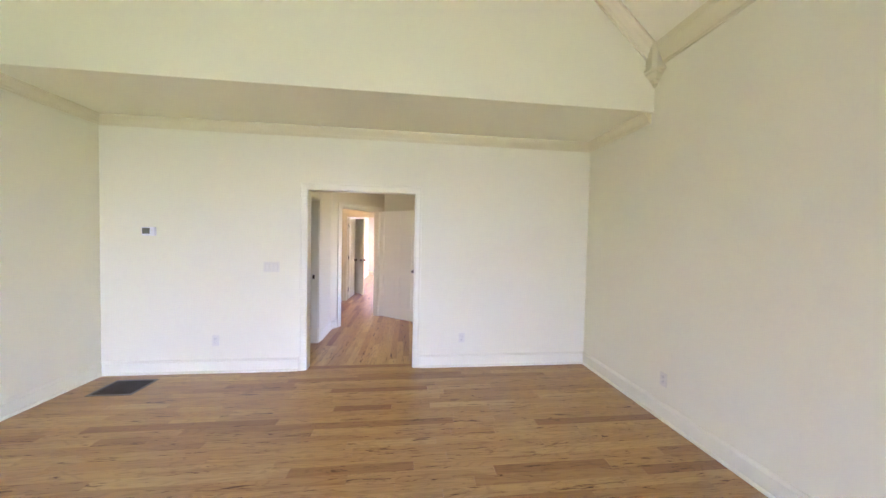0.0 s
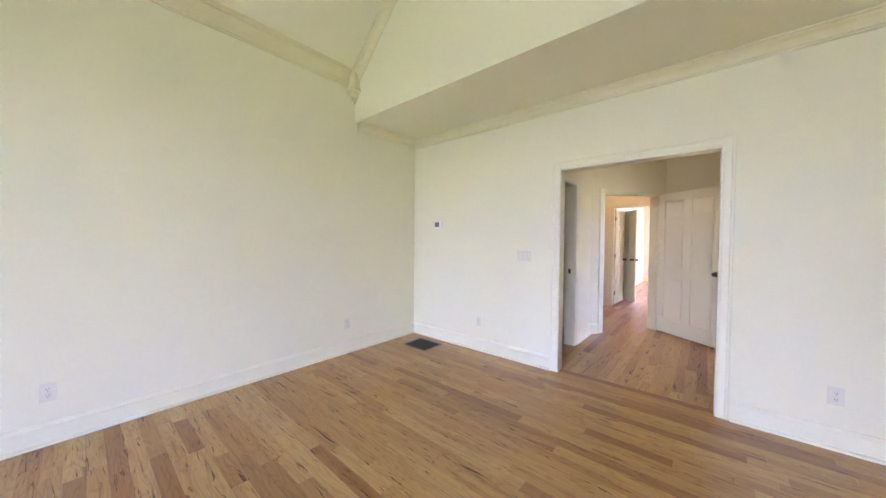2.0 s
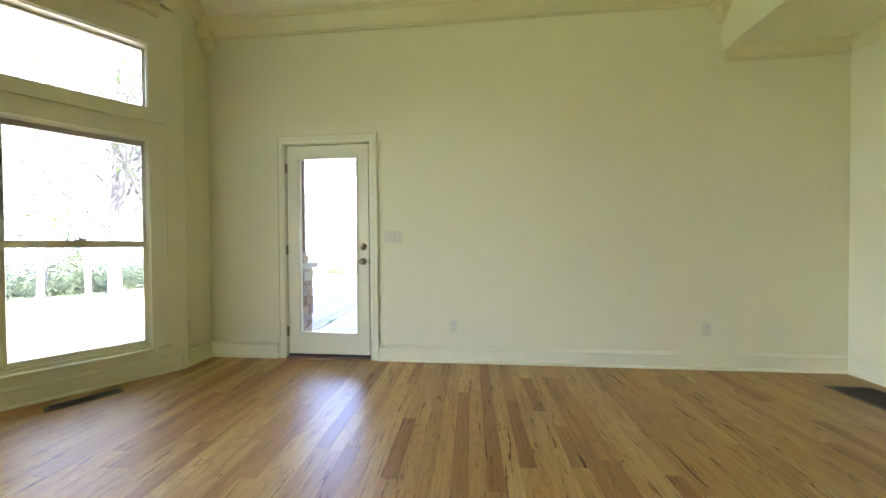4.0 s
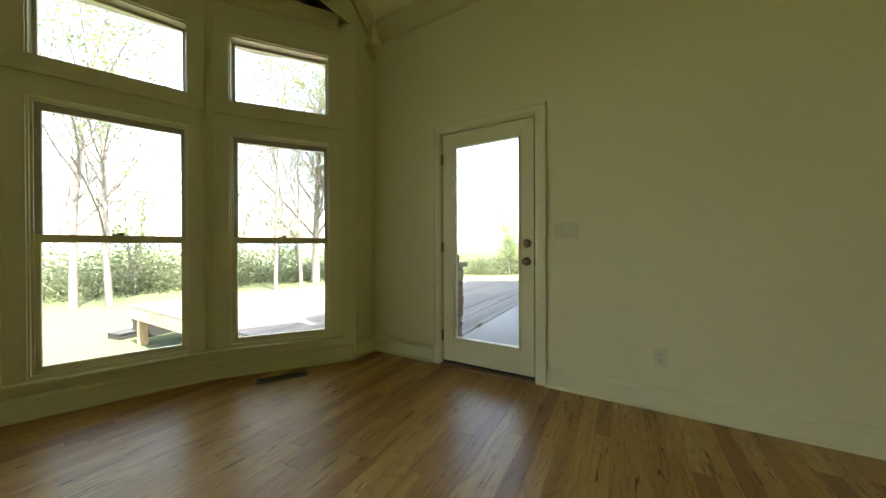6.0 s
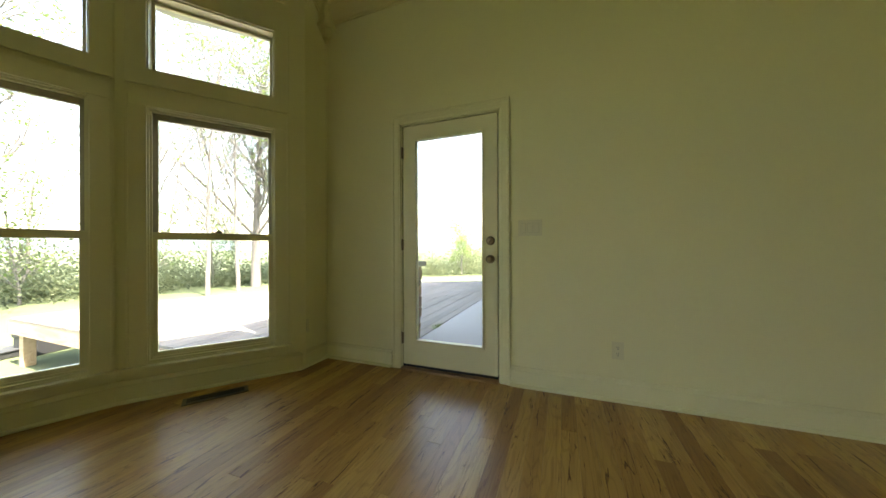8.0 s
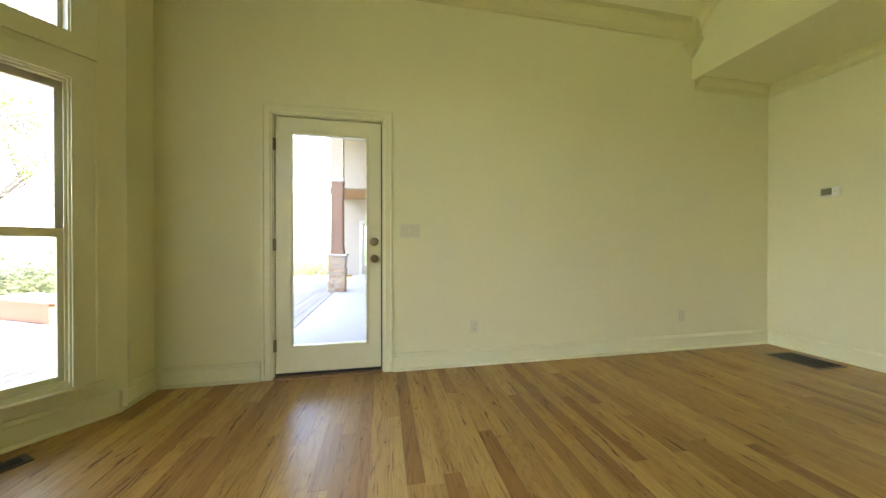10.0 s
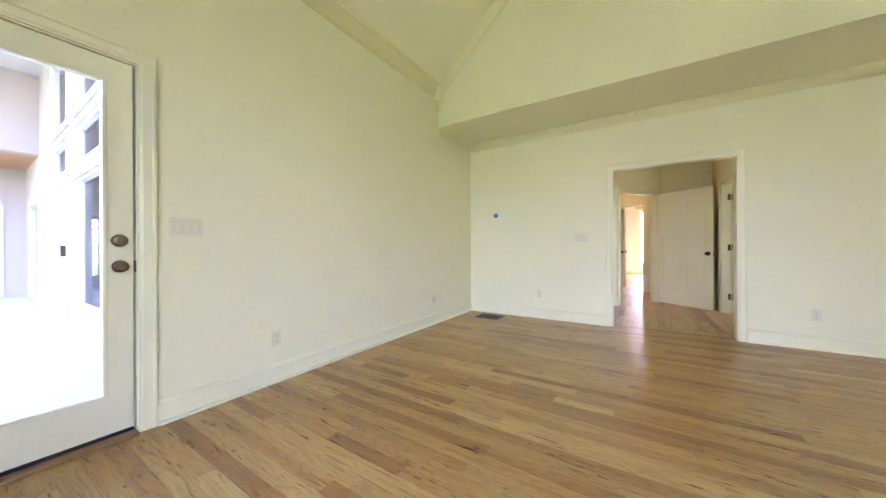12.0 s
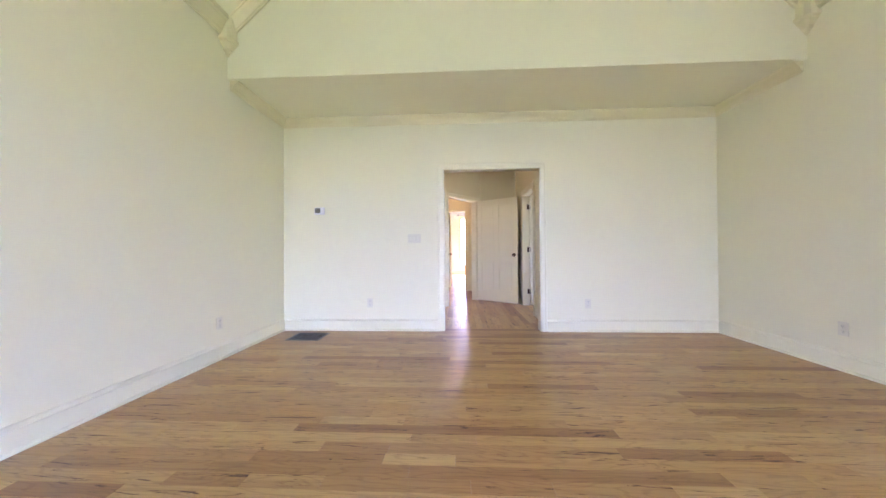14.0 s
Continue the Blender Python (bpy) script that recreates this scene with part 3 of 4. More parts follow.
def panel_door(name, hinge_at, tip, width, label, knob=True, turn=1):
    """A panel door standing open from its hinge towards tip."""
    h, d = Vector(hinge_at), (Vector(tip) - Vector(hinge_at)).normalized()
    m = Matrix(((d.x, -d.y, 0, h.x), (d.y, d.x, 0, h.y), (0, 0, 1, 0.012), (0, 0, 0, 1)))
    dr = thing(name, m, label, "door", "structure")
    panel_leaf(dr, width, 2.02, DOOR_PAINT)
    for z in (0.24, 1.02, 1.80):
        part("hinge", box(-0.006, 0.0, -0.004, 0.010, z - 0.045, z + 0.045, 0.001), BRONZE, dr, "dark bronze hinge")
    if knob:
        part("door_knob", knob_bm(0.027), BRONZE, dr, "dark bronze door knob", pose(width - 0.065, -0.0005, 0.92))
        part("door_knob", knob_bm(0.027), BRONZE, dr, "dark bronze door knob", pose(width - 0.065, 0.0355, 0.92, 0, 0, 180))
        part("latch_plate", box(width, width + 0.001, 0.006, 0.029, 0.89, 0.95), BRASS, dr, "brass latch plate")
    return dr


# cased opening to the hall
opening = thing("doorway_hall", wall_frame((0, 0), (W, 0)), "wide cased opening in white painted trim", "doorway", "structure")
jamb_set(opening, 2.075, 3.301, 2.055, 0.12, 0.0155)
casing_set(opening, 2.088, 3.288, 2.042)

# ---- hall beyond the opening ----
HALL_TOP = 2.74
P, Q = Vector((1.95, 1.63)), Vector((2.74, 2.585))
wall("wall_hall_west", (1.95, 0.12), (1.95, 1.63), 0, HALL_TOP, 0.12, [(0.08, 0.815, -0.1, 2.04)], "off-white painted hall wall with a doorway")
wall("wall_hall_angled", P, Q, 0, HALL_TOP, 0.12, [(0.20, 1.10, -0.1, 2.04)], "off-white painted angled hall wall with a doorway")
wall("wall_hall_back", Q, (3.47, 2.585), 0, HALL_TOP, 0.12, [], "off-white painted hall wall")
wall("wall_hall_east", (3.47, 2.585), (3.47, 0.12), 0, HALL_TOP, 0.12, [(0.70, 1.54, -0.1, 2.04)], "off-white painted hall wall with a doorway")
wall("wall_passage_west", (1.50, 1.75), (1.50, 4.0), 0, HALL_TOP, 0.12, [], "warm off-white painted passage wall")
wall("wall_passage_south", (1.50, 1.75), (1.86, 1.75), 0, HALL_TOP, 0.10, [], "off-white painted passage wall")
wall("wall_passage_east", (2.64, 4.0), (2.64, 2.66), 0, HALL_TOP, 0.12, [], "off-white painted passage wall")
wall("wall_passage_end", (1.38, 4.0), (4.9, 4.0), 0, HALL_TOP, 0.12, [(0.36, 1.08, -0.1, 2.04)], "off-white painted passage wall with a doorway")
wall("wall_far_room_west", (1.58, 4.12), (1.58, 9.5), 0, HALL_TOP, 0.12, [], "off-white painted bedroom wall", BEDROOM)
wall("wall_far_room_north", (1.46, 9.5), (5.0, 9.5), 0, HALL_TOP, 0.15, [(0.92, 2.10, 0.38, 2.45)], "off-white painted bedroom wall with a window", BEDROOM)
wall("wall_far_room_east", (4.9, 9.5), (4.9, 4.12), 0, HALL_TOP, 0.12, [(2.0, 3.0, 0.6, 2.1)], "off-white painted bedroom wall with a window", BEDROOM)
wall("wall_side_room_west", (0.6, 0.12), (0.6, 1.85), 0, HALL_TOP, 0.12, [], "off-white painted wall of a side room")
wall("wall_side_room_north", (0.6, 1.85), (1.50, 1.85), 0, HALL_TOP, 0.10, [], "off-white painted wall of a side room")
wall("wall_east_room_east", (5.4, 2.7), (5.4, 0.12), 0, HALL_TOP, 0.12, [(0.9, 1.7, 0.8, 2.1)], "off-white painted wall of a side room")
wall("wall_east_room_north", (3.59, 2.585), (5.4, 2.585), 0, HALL_TOP, 0.12, [], "off-white painted wall of a side room")
setting("ceiling_hall", box(0.4, 5.7, 0.121, 9.8, HALL_TOP, HALL_TOP + 0.2), CEIL, "flat painted hall ceiling", "ceiling")

for name, a, b, s0, s1 in (("doorway_west", (1.95, 0.12), (1.95, 1.63), 0.08, 0.815), ("doorway_angled", P, Q, 0.20, 1.10), ("doorway_east", (3.47, 2.585), (3.47, 0.12), 0.70, 1.54), ("doorway_passage", (1.38, 4.0), (4.9, 4.0), 0.36, 1.08)):
    fr = thing(name, wall_frame(a, b), "cream painted door casing and jambs", "doorway", "structure")
    jamb_set(fr, s0, s1, 2.04, 0.12)
    casing_set(fr, s0 + 0.01, s1 - 0.01, 2.03)
    if name == "doorway_west":
        part("strike_plate", box(s1 - 0.0195, s1 - 0.0182, 0.045, 0.075, 0.92, 0.98), BRONZE, fr, "dark bronze strike plate")
    if name == "doorway_east":
        for z in (0.26, 1.03, 1.82):
            part("hinge", box(s0 + 0.0182, s0 + 0.0215, 0.075, 0.112, z - 0.046, z + 0.046, 0.0008), BRONZE, fr, "dark bronze hinge")
panel_door("door_2", (2.665, 2.475), (3.40, 1.92), 0.895, "open white six-panel door with a dark knob")
panel_door("door_3", (1.775, 4.14), (1.815, 4.90), 0.70, "open white six-panel door at the passage end")
panel_door("door_4", (1.62, 5.38), (2.06, 4.67), 0.80, "open white six-panel door in the far bedroom")
panel_door("door_5", (3.60, 1.85), (4.4, 1.91), 0.78, "open white six-panel door in a side room")
for name, a, b, s0, s1 in (("baseboard_hall_west", (1.95, 0.12), (1.95, 1.63), 0.885, 1.51), ("baseboard_hall_angled", P, Q, 0.0, 0.13), ("baseboard_hall_east", (3.47, 2.585), (3.47, 0.12), 1.61, 2.465), ("baseboard_hall_east_far", (3.47, 2.585), (3.47, 0.12), 0, 0.63), ("baseboard_passage_east", (2.64, 4.0), (2.64, 2.66), 0, 1.3), ("baseboard_passage_west", (1.50, 1.75), (1.50, 4.0), 0, 2.25), ("baseboard_far_north", (1.46, 9.5), (5.0, 9.5), 0.12, 3.4), ("baseboard_far_west", (1.58, 4.12), (1.58, 9.5), 0, 5.38)):
    baseboard(name, a, b, s0, s1)


def plain_window(number, a, b, s0, s1, z0, z1, rows=2, exterior=False):
    win = thing("window_%d" % number, wall_frame(a, b), "white painted window with clear panes", "window", "structure")
    mt = EXT_TRIM if exterior else TRIM
    part("window_frame", ring(s0 + 0.001, s1 - 0.001, z0 + 0.001, z1 - 0.001, 0.001, 0.118, 0.04), mt, win)
    h = (z1 - z0 - 0.08) / rows
    for r in range(rows):
        c0 = z0 + 0.04 + r * h
        pane_part("pane", box(s0 + 0.041, s1 - 0.041, 0.058, 0.062, c0 + 0.015, c0 + h - 0.015), win)
        if r:
            part("glazing_bar", box(s0 + 0.041, s1 - 0.041, 0.045, 0.075, c0 - 0.014, c0 + 0.014), mt, win)
    if not exterior:
        part("casing", ring(s0 - 0.08, s1 + 0.08, z0 - 0.08, z1 + 0.08, -0.018, -0.001, 0.085), mt, win)
    return win


plain_window(6, (1.46, 9.5), (5.0, 9.5), 0.92, 2.10, 0.38, 2.45)
plain_window(15, (5.4, 2.7), (5.4, 0.12), 0.9, 1.7, 0.8, 2.1)
plain_window(7, (4.9, 9.5), (4.9, 4.12), 2.0, 3.0, 0.6, 2.1)
lamp = thing("ceiling_lamp", pose(2.1, 2.95, HALL_TOP), "round warm flush ceiling lamp in the passage", "lamp")
part("canopy", lathe([(0.15, -0.02), (0.155, 0.0)], 24), BRASS, lamp, "", pose(0, 0, -0.02, 90, 0, 0))
glow, gnt, gb = node_mat("warm_lamp_glass")
gb.inputs["Base Color"].default_value = (0.9, 0.8, 0.6, 1)
gb.inputs["Emission Color"].default_value = (1.0, 0.68, 0.36, 1)
gb.inputs["Emission Strength"].default_value = 0.65
part("shade", lathe([(0.06, 0.09), (0.11, 0.07), (0.14, 0.03), (0.145, 0.0)], 24), glow, lamp, "glowing warm glass shade", pose(0, 0, -0.021, -90, 0, 0))
# unseen fill light: a shrunken lamp copy added to lift the hall walls
copy_thing(lamp, pose(2.75, 1.25, HALL_TOP) @ Matrix.Scale(0.55, 4))["label"] = "small warm fill lamp added to brighten the hall"
rod = thing("curtain_rod", pose(2.97, 9.42, 2.57), "thin dark curtain rod on the wall above the window", "curtain rod")
part("pole", lathe([(0.008, -0.75), (0.008, 0.75)], 10), BRONZE, rod, "", pose(0, 0, 0, 0, 0, 90))
for x in (-0.68, 0.68):
    part("bracket", box(x - 0.01, x + 0.01, 0.0, 0.079, -0.012, 0.012, 0.002), BRONZE, rod)


# ---- small fittings on the walls ----
def plate_bm(w, h):
    return box(-w / 2, w / 2, -0.006, 0.0, -h / 2, h / 2, 0.002)


def outlet(m, label="white duplex electrical outlet set in the wall"):
    o = thing("electrical_outlet", m, label, "outlet", "", "wall outlets")
    part("cover_plate", plate_bm(0.072, 0.116), PLATE, o)
    for z in (-0.021, 0.021):
        rec = part("receptacle", lathe([(0.0165, -0.006), (0.0165, -0.0082), (0.014, -0.009)], 20), PLATE, o, "", pose(0, 0, z))
        for x in (-0.006, 0.006):
            part("slot", box(x - 0.0012, x + 0.0012, -0.0096, -0.0089, -0.001, 0.007), SLOT, rec, "dark slot")
        part("slot", box(-0.0022, 0.0022, -0.0096, -0.0089, -0.0105, -0.006), SLOT, rec, "dark slot")
    part("screw", lathe([(0.003, -0.006), (0.0025, -0.0072)], 10), PLATE, o)
    return o


def switch(m, label):
    o = thing("light_switch", m, label, "switch", "", "wall switches")
    part("cover_plate", plate_bm(0.168, 0.116), PLATE, o)
    for x in (-0.046, 0.0, 0.046):
        sur = part("rocker_surround", ring(x - 0.019, x + 0.019, -0.036, 0.036, -0.0066, -0.0058, 0.003), GAP, o)
        rk = box(x - 0.0155, x + 0.0155, -0.0095, -0.006, -0.0325, 0.0325, 0.001)
        for v in rk.verts:
            if v.co.y < -0.007:
                v.co.y += 0.004 * (v.co.z / 0.065)
        part("rocker", rk, WHITE, sur)
        for z in (-0.048, 0.048):
            part("screw", lathe([(0.003, -0.006), (0.0025, -0.0072)], 10), PLATE, o, "", pose(x, 0, z))
    return o


HW, DW = wall_frame((0, 0), (W, 0)), wall_frame((0, -D), (0, 0))
outlet(HW @ pose(1.13, -0.0005, 0.352))
outlet(HW @ pose(3.87, -0.0005, 0.345))
outlet(DW @ pose(D - 1.10, -0.0005, 0.342))
outlet(DW @ pose(D - 3.283, -0.0005, 0.335))
outlet(wall_frame((0.33, -D), (0, -D)) @ pose(0.33 - 0.266, -0.0005, 0.352))
outlet(wall_frame((W, 0), (W, -D)) @ pose(1.22, -0.0005, 0.345))
switch(HW @ pose(1.708, -0.0005, 1.172), "white three-gang rocker switch plate beside the opening")
switch(DW @ pose(D - 3.844, -0.0005, 1.165), "white three-gang rocker switch plate beside the glass door")
th = thing("thermostat", HW @ pose(0.478, -0.0005, 1.538), "white thermostat with a grey display on the wall", "thermostat")
part("body", box(-0.060, 0.066, -0.030, 0.0, -0.046, 0.046, 0.006), plain("thermostat_white", (0.88, 0.87, 0.78), 0.3, 0.01, 30.0, 3.0, 0), th)
part("display", box(-0.052, 0.020, -0.0315, -0.0298, -0.026, 0.036, 0.0005), SCREEN, th, "grey liquid-crystal display")
part("button", box(0.036, 0.048, -0.032, -0.0298, 0.006, 0.014, 0.0008), PLATE, th)
part("button", box(0.036, 0.048, -0.032, -0.0298, -0.012, -0.004, 0.0008), PLATE, th)


def register(m, length, width, slats, across, label):
    """A floor grille: mitred frame, dark well, slats."""
    r = thing("floor_register", m, label, "floor register")
    bm = ring(-length / 2, length / 2, -width / 2, width / 2, -0.005, 0.0, 0.022, bev=0.0015)
    bmesh.ops.rotate(bm, verts=bm.verts, cent=(0, 0, 0), matrix=Matrix.Rotation(radians(-90), 3, "X"))
    for v in bm.verts:
        v.co.z = 0.0015 + abs(v.co.z)
    bmesh.ops.recalc_face_normals(bm, faces=bm.faces)
    part("frame", bm, GRILLE_RIM, r)
    part("well", box(-length / 2 + 0.02, length / 2 - 0.02, -width / 2 + 0.02, width / 2 - 0.02, 0.0004, 0.0012), SLOT, r)
    inner_l, inner_w = length - 0.05, width - 0.05
    for k in range(slats):
        f = (k + 0.5) / slats - 0.5
        if across:
            part("slat", box(f * inner_l - 0.0022, f * inner_l + 0.0022, -inner_w / 2, inner_w / 2, 0.0013, 0.0055), GRILLE, r)
        else:
            part("slat", box(-inner_l / 2, inner_l / 2, f * inner_w - 0.002, f * inner_w + 0.002, 0.0013, 0.0055), GRILLE, r)
    if across:
        part("cross_bar", box(-inner_l / 2, inner_l / 2, -0.002, 0.002, 0.0013, 0.006), GRILLE, r)


register(pose(0.475, -0.315, 0.0), 0.39, 0.33, 22, False, "dark brown square return grille in the oak floor")
register(pose(0.895, -5.868, 0.0, 0, 0, -33), 0.37, 0.115, 30, True, "dark slotted register in the oak floor under the window")


# ---- porch, deck and garden ----
GROUND = -0.9
setting("ground", prism([(-900, -900), (900, -900), (900, 900), (-900, 900)], GROUND - 0.5, GROUND), plain("lawn", (0.085, 0.115, 0.05), 0.95, 0.25, 30.0, 0.25, 0.6, 0.02), "mown green lawn falling into distance", "lawn")
setting("porch_slab", prism([(-10.5, -5.28), (-0.15, -5.28), (-0.15, -3.6), (-10.5, -3.6)], GROUND, -0.1), CONCRETE, "pale broom-finished concrete porch slab", "porch")
setting("foundation_wall", box(-0.15, W + 0.15, -D - 0.15, 0.1, GROUND, -0.06), STUCCO, "cream rendered foundation", "wall")
setting("foundation_bay", prism([(p.x, p.y) for p in BAY] + [(0.33, -D - 0.1), (W - 0.33, -D - 0.1)], GROUND, -0.061), STUCCO, "cream rendered foundation under the bay", "wall")
# porch walls
PY = -3.70
PORCH_OPENINGS = [(6.15, 8.9, 0.22, 2.03), (6.15, 8.9, 2.24, 2.76), (6.15, 8.9, 3.02, 4.2), (4.15, 5.5, -0.02, 2.06), (4.15, 5.5, 2.24, 2.76), (4.15, 5.5, 3.02, 4.2), (1.0, 2.35, -0.02, 2.02)]
wall("wall_porch_house", (-10.5, PY), (-0.15, PY), -0.1, 4.6, 0.12,
     PORCH_OPENINGS,
     "cream rendered house wall with tall windows", STUCCO)
pa, pb = (-10.5, PY), (-0.15, PY)
for i, (s0, s1, z0, z1) in enumerate(PORCH_OPENINGS):
    w = plain_window(8 + i, pa, pb, s0, s1, z0, z1, 1, True)
    part("casing", ring(s0 - 0.10, s1 + 0.10, z0 - (0.0 if z0 < 0 else 0.10), z1 + 0.10, -0.025, -0.001, 0.10, 0.02 if z0 < 0 else 0.10, 0.10), EXT_TRIM, w)
    if s0 == 4.15 and z0 < 0:
        part("door_stile", box(s0 + 0.041, s0 + 0.86, 0.030, 0.0575, 0.021, 2.019, 0.004), EXT_TRIM, w, "pale painted sliding leaf")
        part("door_pull", box(s1 - 0.5, s1 - 0.45, -0.03, 0.0565, 0.92, 1.10, 0.004), BRONZE, w, "black door pull")
setting("wall_porch_inside", box(-10.4, -0.2, -1.2, -1.1, -0.1, 4.5), INSIDE_DIM, "wall inside the house, coloured grey-beige to look dim behind the panes", "wall")
setting("floor_porch_inside", box(-10.4, -0.2, -3.57, -1.2, -0.2, 0.0), OAK_X, "oak floor inside the house", "floor")
setting("ceiling_porch_inside", box(-10.5, -0.16, -3.6, -1.1, 4.5, 4.6), CEIL, "painted ceiling inside the house", "ceiling")
wall("wall_porch_end", (-10.5, -5.75), (-10.5, -3.6), -0.1, 4.6, 0.15, [(0.80, 1.65, 0.0, 2.05)], "cream rendered porch end wall with a glazed door", STUCCO)
fd = thing("door_6", wall_frame((-10.5, -7.2), (-10.5, -3.6)), "closed pale exterior door with a large glass pane", "door", "structure")
part("door_leaf", ring(2.27, 3.08, 0.03, 2.02, 0.03, 0.075, 0.12, 0.26, 0.14), GREY_DOOR, fd)
part("glazing_bar", box(2.391, 2.959, 0.04, 0.065, 1.62, 1.66), GREY_DOOR, fd)
pane_part("pane", box(2.385, 2.965, 0.050, 0.056, 0.285, 1.885), fd)
part("casing", ring(2.17, 3.18, -0.099, 2.13, -0.025, -0.001, 0.09, 0.0, 0.09), EXT_TRIM, fd)
part("door_knob", knob_bm(0.028), BRONZE, fd, "dark door knob", pose(3.02, 0.03, 0.93))
part("threshold", box(2.26, 3.09, -0.03, 0.14, 0.0, 0.028), BRONZE, fd, "dark bronze threshold")
# room behind the far porch door
wall("wall_far_wing_west", (-14.6, -5.9), (-14.6, -2.6), -0.1, 3.0, 0.15, [(0.35, 2.1, 0.05, 2.3)], "off-white painted wall of the far wing with a window")
plain_window(16, (-14.6, -5.9), (-14.6, -2.6), 0.35, 2.1, 0.05, 2.3)
wall("wall_far_wing_north", (-14.75, -2.6), (-10.5, -2.6), -0.1, 3.0, 0.15, [], "off-white painted wall of the far wing")
wall("wall_far_wing_south", (-10.66, -5.9), (-14.75, -5.9), -0.1, 3.0, 0.15, [], "off-white painted wall of the far wing")
wall("wall_far_wing_east", (-10.66, -5.751), (-10.66, -5.9), -0.1, 3.0, 0.15, [], "cream rendered wall of the far wing", STUCCO)
setting("floor_far_wing", box(-14.6, -10.66, -5.9, -2.6, -0.2, -0.01), OAK_X, "oak floor of the far wing", "floor")
setting("ceiling_far_wing", box(-14.75, -10.66, -6.05, -2.45, 3.001, 3.1), CEIL, "painted ceiling of the far wing", "ceiling")
setting("beam_porch", box(-8.35, -8.1, -5.35, PY, 3.0, 4.6), STUCCO, "cream rendered porch beam and gable panel", "beam")
setting("soffit_porch", box(-10.5, -8.351, -5.70, PY, 3.0, 3.06), CEDAR, "brown stained cedar porch soffit", "soffit")
setting("roof_porch", box(-10.7, -0.15, -5.8, -3.6, 4.601, 4.75), EXT_TRIM, "pale painted porch roof underside", "roof")
ext = wall("wall_porch_side", (-0.151, -D - 0.15), (-0.151, 0.12), 3.0, 4.6, 0.02, [], "cream rendered upper house wall", STUCCO)


def porch_column(x, y, brackets):
    """Stone pier with a cap, a panelled brown shaft and a pale box above."""
    col = thing("porch_column", pose(x, y, -0.1), "square porch column of brown panels on a stacked stone pier", "column", "", "porch columns")
    pier = part("stone_pier", box(-0.18, 0.18, -0.18, 0.18, 0, 0.90), LIMESTONE, col)
    rng = random.Random(int(abs(x) * 10))
    for turn in range(4):
        z = 0.0
        while z < 0.88:
            h = min(rng.choice((0.07, 0.10, 0.13)), 0.90 - z)
            s = -0.185
            while s < 0.18:
                w = min(rng.uniform(0.10, 0.22), 0.19 - s)
                if w > 0.02:
                    d = rng.uniform(0.012, 0.040)
                    part("stone", box(s + 0.004, s + w - 0.004, -0.18 - d, -0.1795, z + 0.004, z + h - 0.004, 0.006), STONE, pier, "", pose(0, 0, 0, 0, 0, 90 * turn))
                s += w
            z += h
    part("cap", box(-0.25, 0.25, -0.25, 0.25, 0.90, 0.96, 0.012), LIMESTONE, col, "pale stone cap")
    part("shaft", box(-0.13, 0.13, -0.13, 0.13, 1.00, 2.80), BROWN, col)
    part("plinth", box(-0.165, 0.165, -0.165, 0.165, 0.961, 1.06, 0.004), BROWN, col)
    for turn in range(4):
        part("panel_frame", ring(-0.13, 0.13, 1.061, 2.79, -0.150, -0.1305, 0.05), BROWN, col, "", pose(0, 0, 0, 0, 0, 90 * turn))
    part("neck_trim", box(-0.17, 0.17, -0.17, 0.17, 2.80, 2.88, 0.006), EXT_TRIM, col, "pale painted neck moulding")
    part("upper_box", box(-0.15, 0.15, -0.15, 0.15, 2.881, 4.70), STUCCO, col, "pale painted upper shaft")
    if brackets:
        for z, r in ((2.60, 0.12), (3.02, 0.16)):
            part("bracket", box(-0.10, 0.10, -0.151 - r, -0.151, z, z + 0.05, 0.006), EXT_TRIM, col, "pale painted bracket")
            part("bracket", box(-0.08, 0.08, -0.151 - r * 0.6, -0.151, z - 0.07, z - 0.001, 0.006), EXT_TRIM, col, "pale painted bracket")


porch_column(-0.98, -5.47, False)
porch_column(-5.76, -5.22, True)

# a weed in the joint between slab and deck
wrng = random.Random(9)
wv, wf = [], []
for _ in range(60):
    b0 = Vector((wrng.gauss(0, 0.05), wrng.gauss(0, 0.012), 0))
    tip = b0 + Vector((wrng.gauss(0, 0.05), wrng.gauss(0, 0.05), wrng.uniform(0.02, 0.06)))
    sd = Vector((wrng.uniform(-1, 1), wrng.uniform(-1, 1), 0)).normalized() * 0.006
    k = len(wv)
    wv.extend((b0 - sd, b0 + sd, tip))
    wf.append((k, k + 1, k + 2))
wm = bpy.data.meshes.new("blades")
wm.from_pydata(wv, [], wf)
wm.materials.append(plain("weed_green", (0.20, 0.28, 0.10), 0.8, 0.2, 40.0, 8.0, 0))
weed = thing("weed", pose(-1.75, -5.285, -0.1), "small green weed in the joint beside the slab", "weed")
new("blades", wm).parent = weed

# wooden deck
OUT = [(0.15, -5.29), (0.15, -12.2), (-1.6, -11.9), (-4.0, -10.8), (-7.2, -8.2), (-8.2, -6.2), (-8.2, -5.29)]


def span(y):
    """The deck's west and east edge at y."""
    xs = []
    for (x0, y0), (x1, y1) in zip(OUT, OUT[1:] + OUT[:1]):
        if (y0 - y) * (y1 - y) < 0:
            xs.append(x0 + (x1 - x0) * (y - y0) / (y1 - y0))
    return (min(xs), max(xs)) if len(xs) > 1 else None


